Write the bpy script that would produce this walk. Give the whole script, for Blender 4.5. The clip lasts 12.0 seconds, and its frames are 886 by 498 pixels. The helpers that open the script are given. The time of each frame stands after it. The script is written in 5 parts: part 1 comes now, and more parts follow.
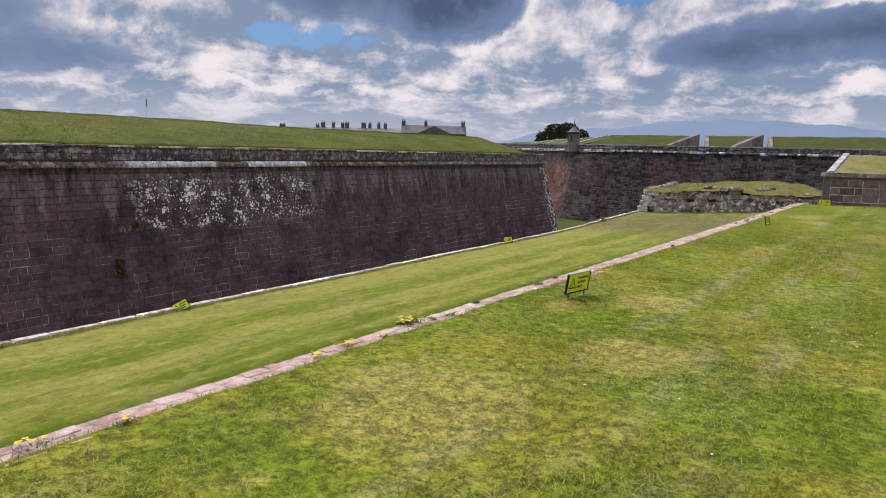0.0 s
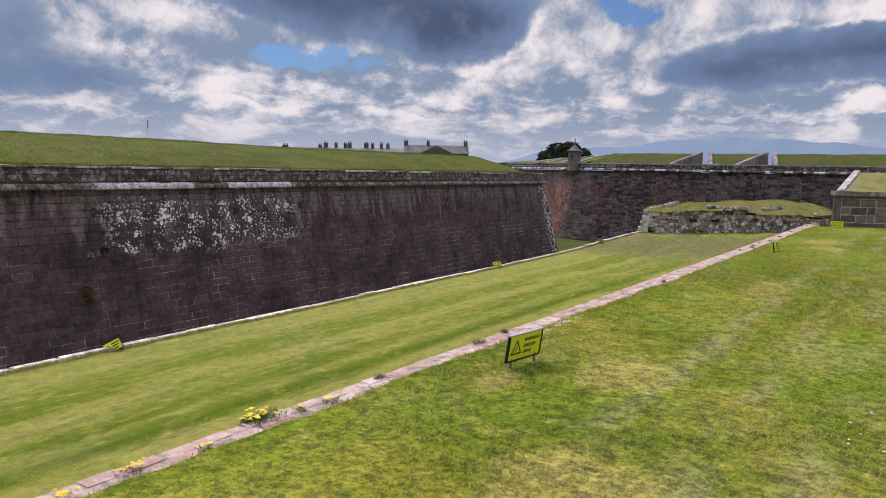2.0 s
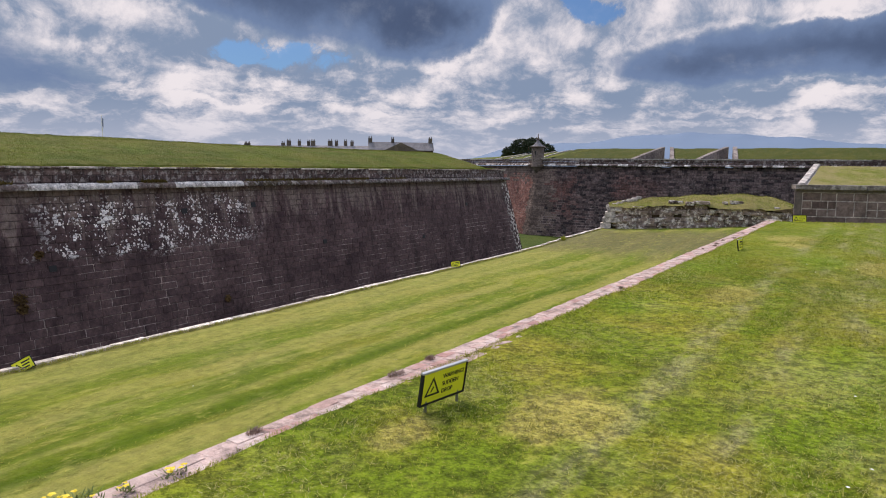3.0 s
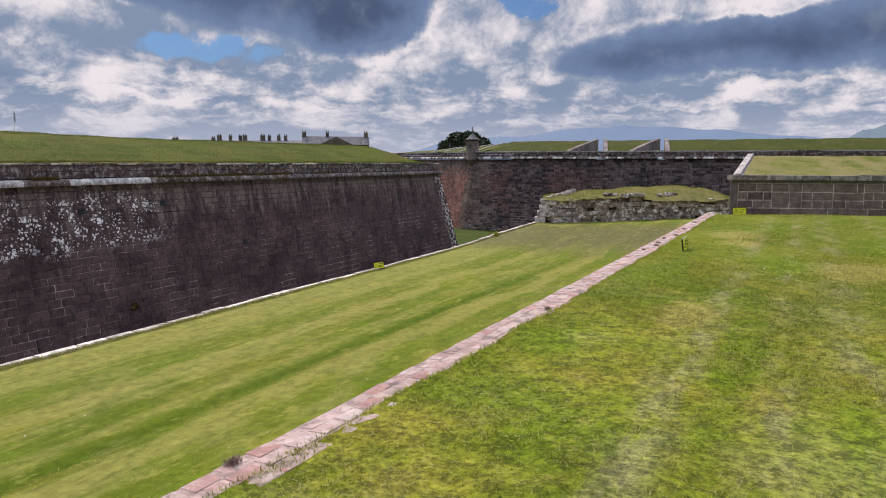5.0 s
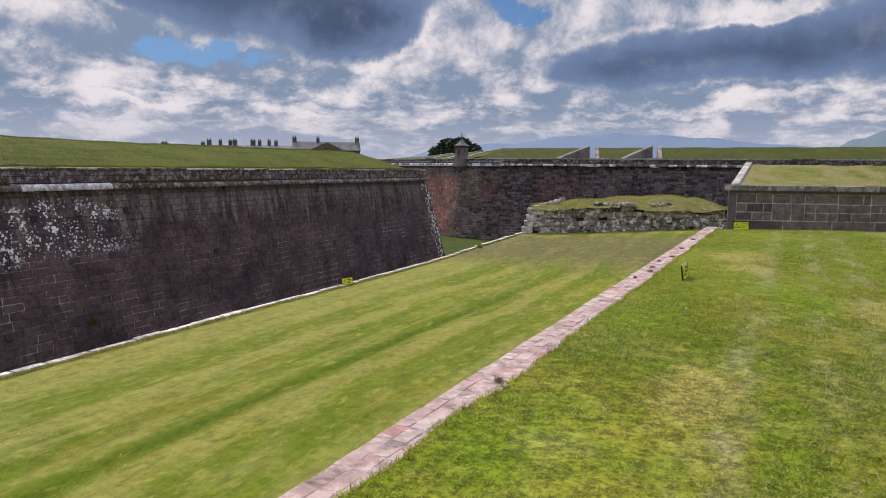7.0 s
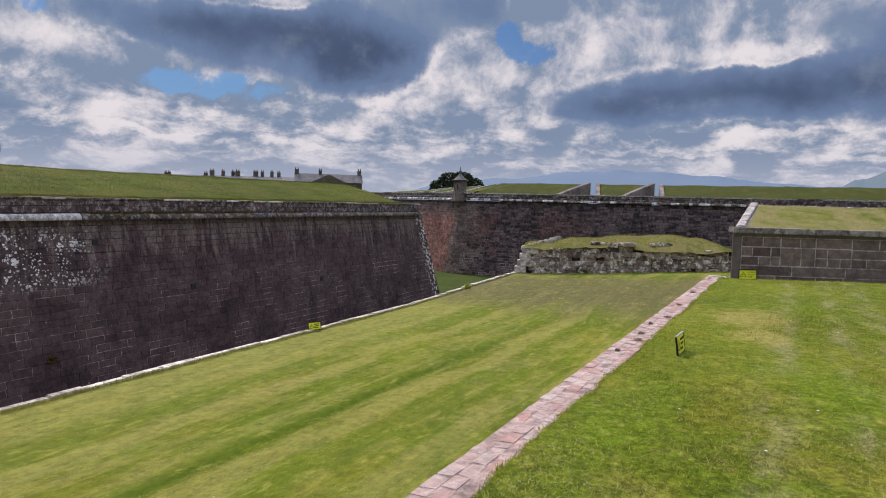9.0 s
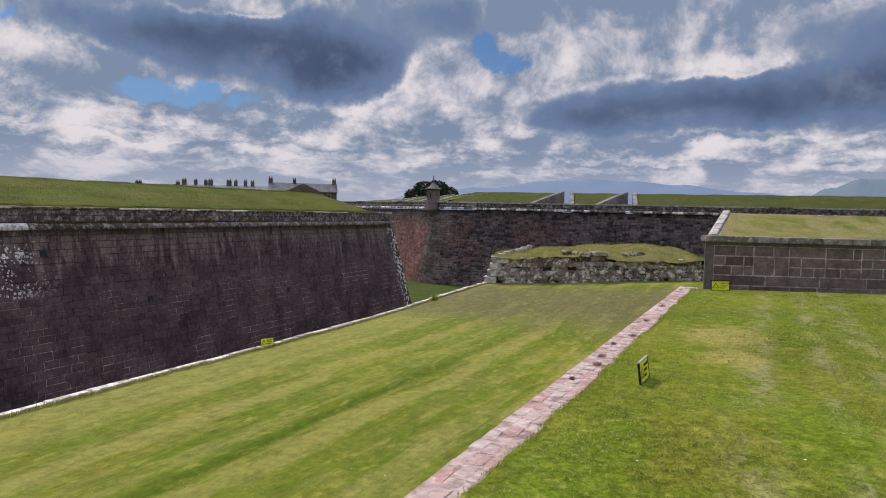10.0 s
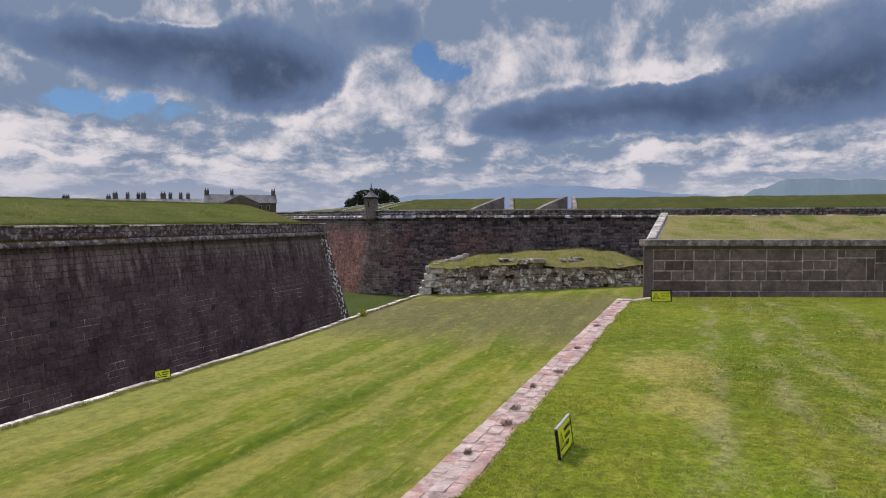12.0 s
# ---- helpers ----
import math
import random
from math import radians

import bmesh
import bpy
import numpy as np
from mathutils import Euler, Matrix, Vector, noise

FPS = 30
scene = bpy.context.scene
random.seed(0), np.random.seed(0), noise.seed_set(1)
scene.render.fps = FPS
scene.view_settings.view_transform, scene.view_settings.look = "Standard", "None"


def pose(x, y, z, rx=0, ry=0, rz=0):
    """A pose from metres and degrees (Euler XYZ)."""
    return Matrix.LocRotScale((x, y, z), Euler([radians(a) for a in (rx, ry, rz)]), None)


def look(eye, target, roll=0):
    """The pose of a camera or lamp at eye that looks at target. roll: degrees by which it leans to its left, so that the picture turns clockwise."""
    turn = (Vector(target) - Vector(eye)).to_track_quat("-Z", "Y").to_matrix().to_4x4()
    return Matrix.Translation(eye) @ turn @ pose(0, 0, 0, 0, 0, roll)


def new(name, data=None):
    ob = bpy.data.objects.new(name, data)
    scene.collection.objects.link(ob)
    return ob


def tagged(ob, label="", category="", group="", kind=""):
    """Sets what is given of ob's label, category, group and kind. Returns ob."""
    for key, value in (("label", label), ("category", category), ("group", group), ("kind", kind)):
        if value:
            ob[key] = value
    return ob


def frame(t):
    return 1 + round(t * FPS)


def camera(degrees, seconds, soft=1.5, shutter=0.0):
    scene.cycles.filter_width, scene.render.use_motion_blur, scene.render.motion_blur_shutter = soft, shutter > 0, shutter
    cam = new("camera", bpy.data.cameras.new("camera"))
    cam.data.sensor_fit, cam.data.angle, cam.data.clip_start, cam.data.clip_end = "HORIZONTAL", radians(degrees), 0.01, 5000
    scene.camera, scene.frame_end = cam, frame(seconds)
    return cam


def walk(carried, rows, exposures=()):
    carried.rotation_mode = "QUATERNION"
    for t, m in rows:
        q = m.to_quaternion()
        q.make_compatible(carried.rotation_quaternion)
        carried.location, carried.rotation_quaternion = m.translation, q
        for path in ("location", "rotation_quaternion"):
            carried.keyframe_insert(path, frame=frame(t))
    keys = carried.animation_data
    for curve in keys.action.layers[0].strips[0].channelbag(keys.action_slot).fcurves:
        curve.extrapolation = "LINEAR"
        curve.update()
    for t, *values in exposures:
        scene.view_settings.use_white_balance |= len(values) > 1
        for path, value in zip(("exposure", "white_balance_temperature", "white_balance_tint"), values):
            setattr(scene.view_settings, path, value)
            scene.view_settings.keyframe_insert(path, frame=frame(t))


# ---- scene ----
cam = camera(65.2, 12.0, soft=1.0)
PATH = [
    (0, (3.756, -13.015, 1.583), (2.634, -11.384, 1.3), 1.5),
    (0.5, (3.636, -12.511, 1.575), (2.488, -10.894, 1.314), 1.6),
    (1, (3.534, -11.985, 1.602), (2.374, -10.374, 1.355), 1.5),
    (1.5, (3.451, -11.426, 1.62), (2.29, -9.815, 1.384), 1.3),
    (2, (3.339, -10.899, 1.586), (2.2, -9.271, 1.358), 1.2),
    (2.5, (3.19, -10.317, 1.606), (2.089, -8.664, 1.377), 0.9),
    (3, (3.075, -9.731, 1.583), (2.015, -8.051, 1.348), 0.7),
    (5, (2.5, -7.568, 1.529), (1.592, -5.804, 1.279), 0.2),
    (5.5, (2.388, -6.969, 1.545), (1.495, -5.197, 1.297), 0.2),
    (6, (2.273, -6.404, 1.533), (1.387, -4.629, 1.286), 0.3),
    (6.5, (2.158, -5.872, 1.539), (1.272, -4.095, 1.297), 0.4),
    (7, (2.072, -5.388, 1.559), (1.182, -3.612, 1.327), 0.6),
    (9, (1.858, -3.189, 1.655), (0.955, -1.41, 1.519), 1.5),
    (9.5, (1.784, -2.552, 1.64), (0.902, -0.761, 1.521), 1.5),
    (10, (1.805, -2.004, 1.633), (0.96, -0.194, 1.525), 1.4),
    (10.5, (1.825, -1.502, 1.671), (1.023, 0.327, 1.568), 1.0),
    (11, (1.752, -0.889, 1.665), (0.994, 0.959, 1.57), 0.7),
    (11.5, (1.741, -0.491, 1.668), (1.015, 1.371, 1.579), 0.3),
    (12, (1.675, 0.037, 1.678), (0.974, 1.909, 1.594), -0.0),
]
walk(cam, [(t, look(eye, target, roll)) for t, eye, target, roll in PATH],
     exposures=[(0, 0.0, 6950, 22.5), (3, -0.04, 6950, 22.5), (7, -0.10, 6900, 22), (12, -0.23, 6850, 21.5)])


# ---------- sun and sky ----------
SUN_EL, SUN_AZ = radians(47), radians(-58)      # azimuth from +y towards +x
to_sun = Vector((math.sin(SUN_AZ) * math.cos(SUN_EL), math.cos(SUN_AZ) * math.cos(SUN_EL), math.sin(SUN_EL)))
sun = new("sun", bpy.data.lights.new("sun", "SUN"))
sun.data.energy, sun.data.angle, sun.data.color = 3.3, radians(12.0), (1.0, 0.94, 0.84)
sun.matrix_world = look(to_sun * 200, (0, 0, 0))


# ---------- node helpers ----------
def nd(nt, kind, ins=None, **attrs):
    n = nt.nodes.new("ShaderNode" + kind)
    for k, v in attrs.items():
        setattr(n, k, v)
    for k, v in (ins or {}).items():
        if isinstance(v, bpy.types.NodeSocket):
            nt.links.new(v, n.inputs[k])
        else:
            n.inputs[k].default_value = v
    return n


def mth(nt, op, a, b=0.0, c=0.0, clamp=False):
    return nd(nt, "Math", {0: a, 1: b, 2: c}, operation=op, use_clamp=clamp).outputs[0]


def vmath(nt, op, a, b=(0, 0, 0)):
    return nd(nt, "VectorMath", {0: a, 1: b}, operation=op).outputs[0]


def dot(nt, a, b):
    return nd(nt, "VectorMath", {0: a, 1: b}, operation="DOT_PRODUCT").outputs["Value"]


def step(nt, x, lo, hi):
    return nd(nt, "MapRange", {"Value": x, "From Min": lo, "From Max": hi}, interpolation_type="SMOOTHSTEP").outputs[0]


def fbm(nt, vec, scale, detail=4.0, rough=0.55, warp=0.0):
    return nd(nt, "TexNoise", {"Vector": vec, "Scale": scale, "Detail": detail, "Roughness": rough, "Distortion": warp}).outputs["Fac"]


def mixc(nt, fac, a, b, how="MIX"):
    n = nd(nt, "Mix", data_type="RGBA", blend_type=how)
    for slot, v in ((0, fac), (6, a), (7, b)):
        if isinstance(v, bpy.types.NodeSocket):
            nt.links.new(v, n.inputs[slot])
        else:
            n.inputs[slot].default_value = v if slot == 0 else (*v[:3], 1)
    return n.outputs[2]


def scaled(nt, vec, sx, sy, sz):
    return vmath(nt, "MULTIPLY", vec, (sx, sy, sz))


def bump(nt, height, strength, distance, normal=None):
    ins = {"Height": height, "Strength": strength, "Distance": distance}
    if normal:
        ins["Normal"] = normal
    return nd(nt, "Bump", ins).outputs[0]


def material(name, rough=0.8, metal=0.0, spec=0.3):
    m = bpy.data.materials.new(name)
    m.use_nodes = True
    nt = m.node_tree
    b = nt.nodes["Principled BSDF"]
    b.inputs["Roughness"].default_value = rough
    b.inputs["Metallic"].default_value = metal
    b.inputs["Specular IOR Level"].default_value = spec
    pos = nd(nt, "NewGeometry").outputs["Position"]
    return m, nt, b, pos


def wire(nt, b, colour=None, normal=None, rough=None):
    for key, v in (("Base Color", colour), ("Normal", normal), ("Roughness", rough)):
        if v is not None:
            nt.links.new(v, b.inputs[key])


# ---------- world: blue sky with broken cumulus ----------
def make_world():
    w = bpy.data.worlds.new("sky")
    scene.world = w
    w.use_nodes = True
    nt = w.node_tree
    nt.nodes.clear()
    d = nd(nt, "TexCoord").outputs["Generated"]
    sky = nd(nt, "TexSky", sky_type="NISHITA", sun_disc=False, sun_elevation=SUN_EL, sun_rotation=SUN_AZ).outputs[0]
    blue = mixc(nt, 1.0, sky, (0.026, 0.050, 0.078), "MULTIPLY")
    sep = nd(nt, "SeparateXYZ", {0: d})
    z = mth(nt, "MAXIMUM", sep.outputs[2], 0.0)
    p = nd(nt, "CombineXYZ", {0: mth(nt, "MULTIPLY", sep.outputs[0], 3.4), 1: mth(nt, "MULTIPLY", sep.outputs[1], 3.4),
                              2: mth(nt, "MULTIPLY", mth(nt, "LOGARITHM", mth(nt, "ADD", z, 0.075), 2.718), 0.95)}).outputs[0]
    p = vmath(nt, "ADD", p, (7.3, 2.1, 0.4))

    curl = vmath(nt, "MULTIPLY", vmath(nt, "SUBTRACT", nd(nt, "TexNoise", {"Vector": p, "Scale": 2.2, "Detail": 4.0}).outputs["Color"], (0.5, 0.5, 0.5)), (0.22, 0.22, 0.22))
    q = vmath(nt, "ADD", p, curl)

    def puffs(at):
        """Heaped cloud relief, about zero in the mean."""
        cells = nd(nt, "TexVoronoi", {"Vector": at, "Scale": 2.7, "Detail": 4.0, "Roughness": 0.5, "Lacunarity": 2.2}, normalize=True).outputs["Distance"]
        body = mth(nt, "SUBTRACT", fbm(nt, at, 1.25, 9.0, 0.55), 0.5)
        return mth(nt, "SUBTRACT", mth(nt, "MULTIPLY", body, 1.5), mth(nt, "MULTIPLY", mth(nt, "SUBTRACT", cells, 0.30), 0.55))

    lump = puffs(q)
    above = puffs(vmath(nt, "ADD", q, (-0.05, 0.0, 0.11)))
    fine = mth(nt, "SUBTRACT", fbm(nt, q, 5.5, 8.0, 0.68), 0.5)

    torn = nd(nt, "TexNoise", {"Vector": p, "Scale": 1.7, "Detail": 7.0, "Roughness": 0.62}).outputs["Color"]
    ragged = vmath(nt, "ADD", d, vmath(nt, "MULTIPLY", vmath(nt, "SUBTRACT", torn, (0.5, 0.5, 0.5)), (0.16, 0.16, 0.085)))

    def blob(az, el, wide, tall, weight):
        a, e = radians(az), radians(el)
        c = Vector((math.sin(a) * math.cos(e), math.cos(a) * math.cos(e), math.sin(e)))
        r = Vector((math.cos(a), -math.sin(a), 0))
        u = r.cross(c)
        x = mth(nt, "DIVIDE", dot(nt, ragged, r), math.sin(radians(wide)))
        y = mth(nt, "DIVIDE", dot(nt, ragged, u), math.sin(radians(tall)))
        front = mth(nt, "GREATER_THAN", dot(nt, d, c), 0.0)
        q = mth(nt, "ADD", mth(nt, "MULTIPLY", x, x), mth(nt, "MULTIPLY", y, y))
        g = mth(nt, "EXPONENT", mth(nt, "MULTIPLY", q, -1.0))
        return mth(nt, "MULTIPLY", mth(nt, "MULTIPLY", g, front), weight)

    def gather(rows):
        total = 0.0
        for row in rows:
            total = mth(nt, "ADD", blob(*row), total)
        return total

    dark, pale, hole = gather(DARK_CLOUDS), gather(PALE_CLOUDS), gather(BLUE_GAPS)
    relief = mth(nt, "SUBTRACT", lump, above)
    rough = mth(nt, "ADD", lump, mth(nt, "MULTIPLY", fine, 0.35))
    deep = mth(nt, "ADD", mth(nt, "SUBTRACT", dark, mth(nt, "MULTIPLY", pale, 0.55)), mth(nt, "MULTIPLY", rough, 0.85))
    heavy = step(nt, deep, 0.27, 0.56)
    rim = mth(nt, "MULTIPLY", step(nt, deep, -0.02, 0.22), step(nt, deep, 0.42, 0.24))
    gap = step(nt, mth(nt, "SUBTRACT", hole, mth(nt, "MULTIPLY", mth(nt, "ADD", rough, mth(nt, "MULTIPLY", fine, 0.8)), 2.0)), 0.45, 0.85)
    light = mth(nt, "ADD", mth(nt, "MULTIPLY", relief, 1.55), mth(nt, "ADD", mth(nt, "MULTIPLY", pale, 0.34), mth(nt, "MULTIPLY", rim, 0.16)))
    light = mth(nt, "ADD", light, mth(nt, "MULTIPLY", fine, 1.25))
    rows = mth(nt, "SUBTRACT", fbm(nt, scaled(nt, ragged, 9.0, 9.0, 62.0), 1.0, 7.0, 0.6), 0.5)
    light = mth(nt, "ADD", light, mth(nt, "MULTIPLY", mth(nt, "MULTIPLY", rows, step(nt, z, 0.19, 0.06)), 1.5))
    white = step(nt, light, -0.10, 0.56)
    thin = mixc(nt, white, (0.212, 0.312, 0.45), (0.80, 0.83, 0.86))
    slate = mixc(nt, step(nt, deep, 0.5, 1.4), (0.150, 0.242, 0.405), (0.066, 0.108, 0.195))
    slate = mixc(nt, mth(nt, "MULTIPLY", step(nt, light, 0.0, 0.5), 0.35), slate, (0.32, 0.41, 0.53))
    col = mixc(nt, heavy, thin, slate)
    gap = mth(nt, "MULTIPLY", gap, step(nt, hole, 0.08, 0.3))
    col = mixc(nt, mth(nt, "MULTIPLY", gap, 0.85), col, blue)
    haze = step(nt, z, 0.10, 0.0)
    col = mixc(nt, mth(nt, "MULTIPLY", haze, 0.7), col, (0.47, 0.55, 0.67))
    # thin cloud is brighter towards the zenith
    up = mth(nt, "ADD", mth(nt, "MULTIPLY", step(nt, z, 0.36, 0.95), 2.4), 1.0)
    col = vmath(nt, "MULTIPLY", col, nd(nt, "CombineXYZ", {0: up, 1: up, 2: up}).outputs[0])
    bg = nd(nt, "Background", {"Color": col, "Strength": 1.0})
    out = nt.nodes.new("ShaderNodeOutputWorld")
    nt.links.new(bg.outputs[0], out.inputs[0])


# cloud masses: azimuth, elevation, half width, half height (degrees), weight
DARK_CLOUDS = [(-39, 12.4, 9.0, 2.7, 1.05), (-48, 13.4, 5.5, 1.9, 0.8), (-32.5, 10.6, 5.5, 2.2, 0.95), (-25, 14.9, 4.0, 1.6, 0.65),
               (-6, 8.7, 9.5, 1.9, 0.85), (4, 9.6, 8, 2.6, 0.8), (10, 11.5, 7, 4.5, 0.7), (-14.5, 8.2, 5, 1.5, 0.6), (2, 14.0, 5, 1.8, 0.4),
               (-61.5, 5.6, 5, 1.6, 0.4), (-66, 9.0, 5, 3.0, 0.4), (-47, 6.7, 2.2, 0.9, 0.4)]
PALE_CLOUDS = [(-42.2, 15.4, 3.4, 1.0, 1.3), (-55.8, 10.8, 4.2, 1.4, 0.9), (-52.2, 6.6, 2.8, 1.2, 1.0), (-40.5, 7.3, 3, 0.8, 0.9), (-25.5, 10.0, 4, 2.2, 0.9),
               (-28.5, 8.1, 3, 0.9, 0.7), (-7, 11.5, 4.6, 0.8, 1.0), (-1.6, 11.7, 2.4, 0.6, 1.1), (-2.6, 6.0, 3.2, 0.6, 1.5), (-13, 13.8, 5, 1.8, 0.8), (-45, 4.2, 16, 1.8, 0.7), (-24, 5.2, 10, 1.1, 0.5), (-60, 10.2, 4, 1.6, 0.6)]
BLUE_GAPS = [(-43.4, 9.0, 3.4, 1.2, 0.68), (-48, 8.7, 2.0, 0.7, 0.6), (-20.3, 12.4, 1.9, 0.9, 0.9), (-22.2, 13.5, 1.1, 1.0, 0.85), (-57.8, 12.5, 3.0, 1.0, 0.8)]
make_world()


# ---------- materials ----------
FURROW_X, FURROW_BEND = -6.12, 0.0005      # wheel rut along the terrace, followed by the mowing bands


# bleached and lush patches of the upper lawn: centre x, y and half widths
DRY_SPOTS = [(1.35, 8.3, 0.6, 1.1), (1.5, 6.6, 0.4, 0.7), (1.55, -0.4, 0.34, 0.8), (1.45, -5.7, 0.4, 0.6), (1.3, -9.6, 0.75, 0.9), (2.0, -7.8, 0.5, 0.6), (3.4, 3.5, 0.8, 1.2), (0.8, -6.5, 0.16, 0.35)]
LUSH_SPOTS = [(2.95, -8.5, 0.75, 1.0), (0.6, -1.9, 0.4, 0.9), (2.15, -1.8, 0.2, 1.8), (2.9, -4.2, 0.45, 2.0), (0.8, 2.5, 0.4, 1.5), (2.3, 4.0, 0.5, 1.2), (4.2, 7.0, 0.9, 2.0)]


def grass_material(name, stripes, dry, dark=1.0, blades=False, tone=None, amount=0.0, straw_part=0.8, drift=False, worn_spots=False):
    m, nt, b, pos = material(name, 0.9, spec=0.1)
    v = vmath(nt, "MULTIPLY", pos, (1.3, 0.42, 0.3) if stripes else (1, 1, 0.3))
    broad = fbm(nt, pos, 0.22, 3, 0.5)
    mid = fbm(nt, v, 0.9, 5, 0.62)
    small = fbm(nt, v, 9.0, 5, 0.7)
    green = mixc(nt, step(nt, broad, 0.35, 0.65), (0.118 * dark, 0.160 * dark, 0.011), (0.19 * dark, 0.222 * dark, 0.016))
    if not stripes and not tone:
        ahead = mth(nt, "ADD", nd(nt, "SeparateXYZ", {0: pos}).outputs[1], mth(nt, "MULTIPLY", mth(nt, "SUBTRACT", broad, 0.5), 8.0))
        dry = mth(nt, "MULTIPLY", step(nt, ahead, 9.0, -5.0), dry * 0.6)
        dry = mth(nt, "ADD", dry, 0.25)
    col = mixc(nt, mth(nt, "MULTIPLY", step(nt, mid, 0.42, 0.68), dry), green, (0.29 * dark, 0.25 * dark, 0.035))
    thatch = fbm(nt, vmath(nt, "ADD", v, (31, 5, 2)), 0.7, 6, 0.68)
    lush = fbm(nt, vmath(nt, "ADD", scaled(nt, pos, 1.0, 0.8, 0.3), (11.3, 4.2, 0)), 0.55, 4, 0.6)
    if not tone:
        col = mixc(nt, mth(nt, "MULTIPLY", step(nt, lush, 0.47, 0.62), 0.5), col, (0.135 * dark, 0.208 * dark, 0.008))
    if stripes:
        along = fbm(nt, scaled(nt, vmath(nt, "ADD", pos, (3.1, 0, 0)), 2.2, 0.05, 0.3), 1.0, 5, 0.68)
        patch = fbm(nt, scaled(nt, pos, 1.9, 0.95, 0.3), 1.0, 7, 0.70)
        col = mixc(nt, mth(nt, "MULTIPLY", step(nt, mth(nt, "ADD", mth(nt, "MULTIPLY", along, 0.55), mth(nt, "MULTIPLY", patch, 0.45)), 0.45, 0.60), 0.6), col, (0.285, 0.275, 0.07))
        col = mixc(nt, mth(nt, "MULTIPLY", step(nt, along, 0.47, 0.34), 0.5), col, (0.095, 0.15, 0.010))
        sp = nd(nt, "SeparateXYZ", {0: pos})
        off = mth(nt, "SUBTRACT", sp.outputs[0], mth(nt, "ADD", mth(nt, "MULTIPLY", mth(nt, "MULTIPLY", sp.outputs[1], sp.outputs[1]), FURROW_BEND), FURROW_X))
        band = mth(nt, "ADD", off, mth(nt, "MULTIPLY", mth(nt, "SUBTRACT", broad, 0.5), 1.5))
        mow = mth(nt, "SUBTRACT", mth(nt, "SINE", mth(nt, "MULTIPLY", band, 2.6)), mth(nt, "COSINE", mth(nt, "MULTIPLY", band, 4.4)))
        mow = mth(nt, "ADD", mow, mth(nt, "MULTIPLY", mth(nt, "SUBTRACT", patch, 0.5), 2.4))
        col = mixc(nt, mth(nt, "MULTIPLY", step(nt, mow, 0.2, 1.4), 0.68), col, (0.305, 0.283, 0.068))
        col = mixc(nt, mth(nt, "MULTIPLY", step(nt, mow, -0.2, -1.4), 0.6), col, (0.118, 0.164, 0.007))
        rut = mth(nt, "DIVIDE", mth(nt, "ADD", off, mth(nt, "MULTIPLY", mth(nt, "SUBTRACT", along, 0.5), 0.2)), 0.19)
        rut = mth(nt, "MULTIPLY", mth(nt, "EXPONENT", mth(nt, "MULTIPLY", mth(nt, "MULTIPLY", rut, rut), -1.0)), step(nt, sp.outputs[1], 21.0, 13.0))
        col = mixc(nt, mth(nt, "MULTIPLY", mth(nt, "MULTIPLY", rut, step(nt, patch, 0.30, 0.50)), 0.9), col, (0.076, 0.124, 0.004))
        dry_edge = step(nt, mth(nt, "ADD", sp.outputs[0], mth(nt, "MULTIPLY", mth(nt, "SUBTRACT", patch, 0.5), 5.0)), -8.3, -11.0)
        col = mixc(nt, mth(nt, "MULTIPLY", dry_edge, 0.5), col, (0.33, 0.295, 0.085))
        # grass colour turns darker and browner close to the brick wall
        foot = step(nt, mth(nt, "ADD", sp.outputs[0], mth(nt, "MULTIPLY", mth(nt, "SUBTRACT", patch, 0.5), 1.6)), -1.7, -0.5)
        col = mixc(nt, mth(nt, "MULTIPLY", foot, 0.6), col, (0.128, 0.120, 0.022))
        ahead = mth(nt, "ADD", sp.outputs[1], mth(nt, "MULTIPLY", mth(nt, "SUBTRACT", mid, 0.5), 7.0))
        far_end = mth(nt, "MULTIPLY", step(nt, ahead, 20.0, 25.0), step(nt, ahead, 34.0, 30.0))
        col = mixc(nt, mth(nt, "MULTIPLY", far_end, 0.85), col, (0.150, 0.132, 0.058))
    else:
        lanes = fbm(nt, scaled(nt, vmath(nt, "ADD", pos, (0.4, 0, 0)), 1.1, 0.10, 0.3), 1.0, 3, 0.6)
        thatch = mth(nt, "ADD", mth(nt, "MULTIPLY", thatch, 0.7), mth(nt, "MULTIPLY", lanes, 0.3))
        sx = nd(nt, "SeparateXYZ", {0: pos}).outputs[0]
        worn = fbm(nt, scaled(nt, pos, 3.0, 0.9, 0.3), 1.0, 5, 0.7)
        for x0, half in () if not worn_spots else ((1.80, 0.17), (2.46, 0.14), (3.0, 0.2), (4.1, 0.2)):
            q = mth(nt, "DIVIDE", mth(nt, "SUBTRACT", sx, x0), half)
            near = mth(nt, "EXPONENT", mth(nt, "MULTIPLY", mth(nt, "MULTIPLY", q, q), -1.0))
            col = mixc(nt, mth(nt, "MULTIPLY", mth(nt, "MULTIPLY", near, step(nt, worn, 0.42, 0.62)), 0.6), col, (0.35, 0.31, 0.15))
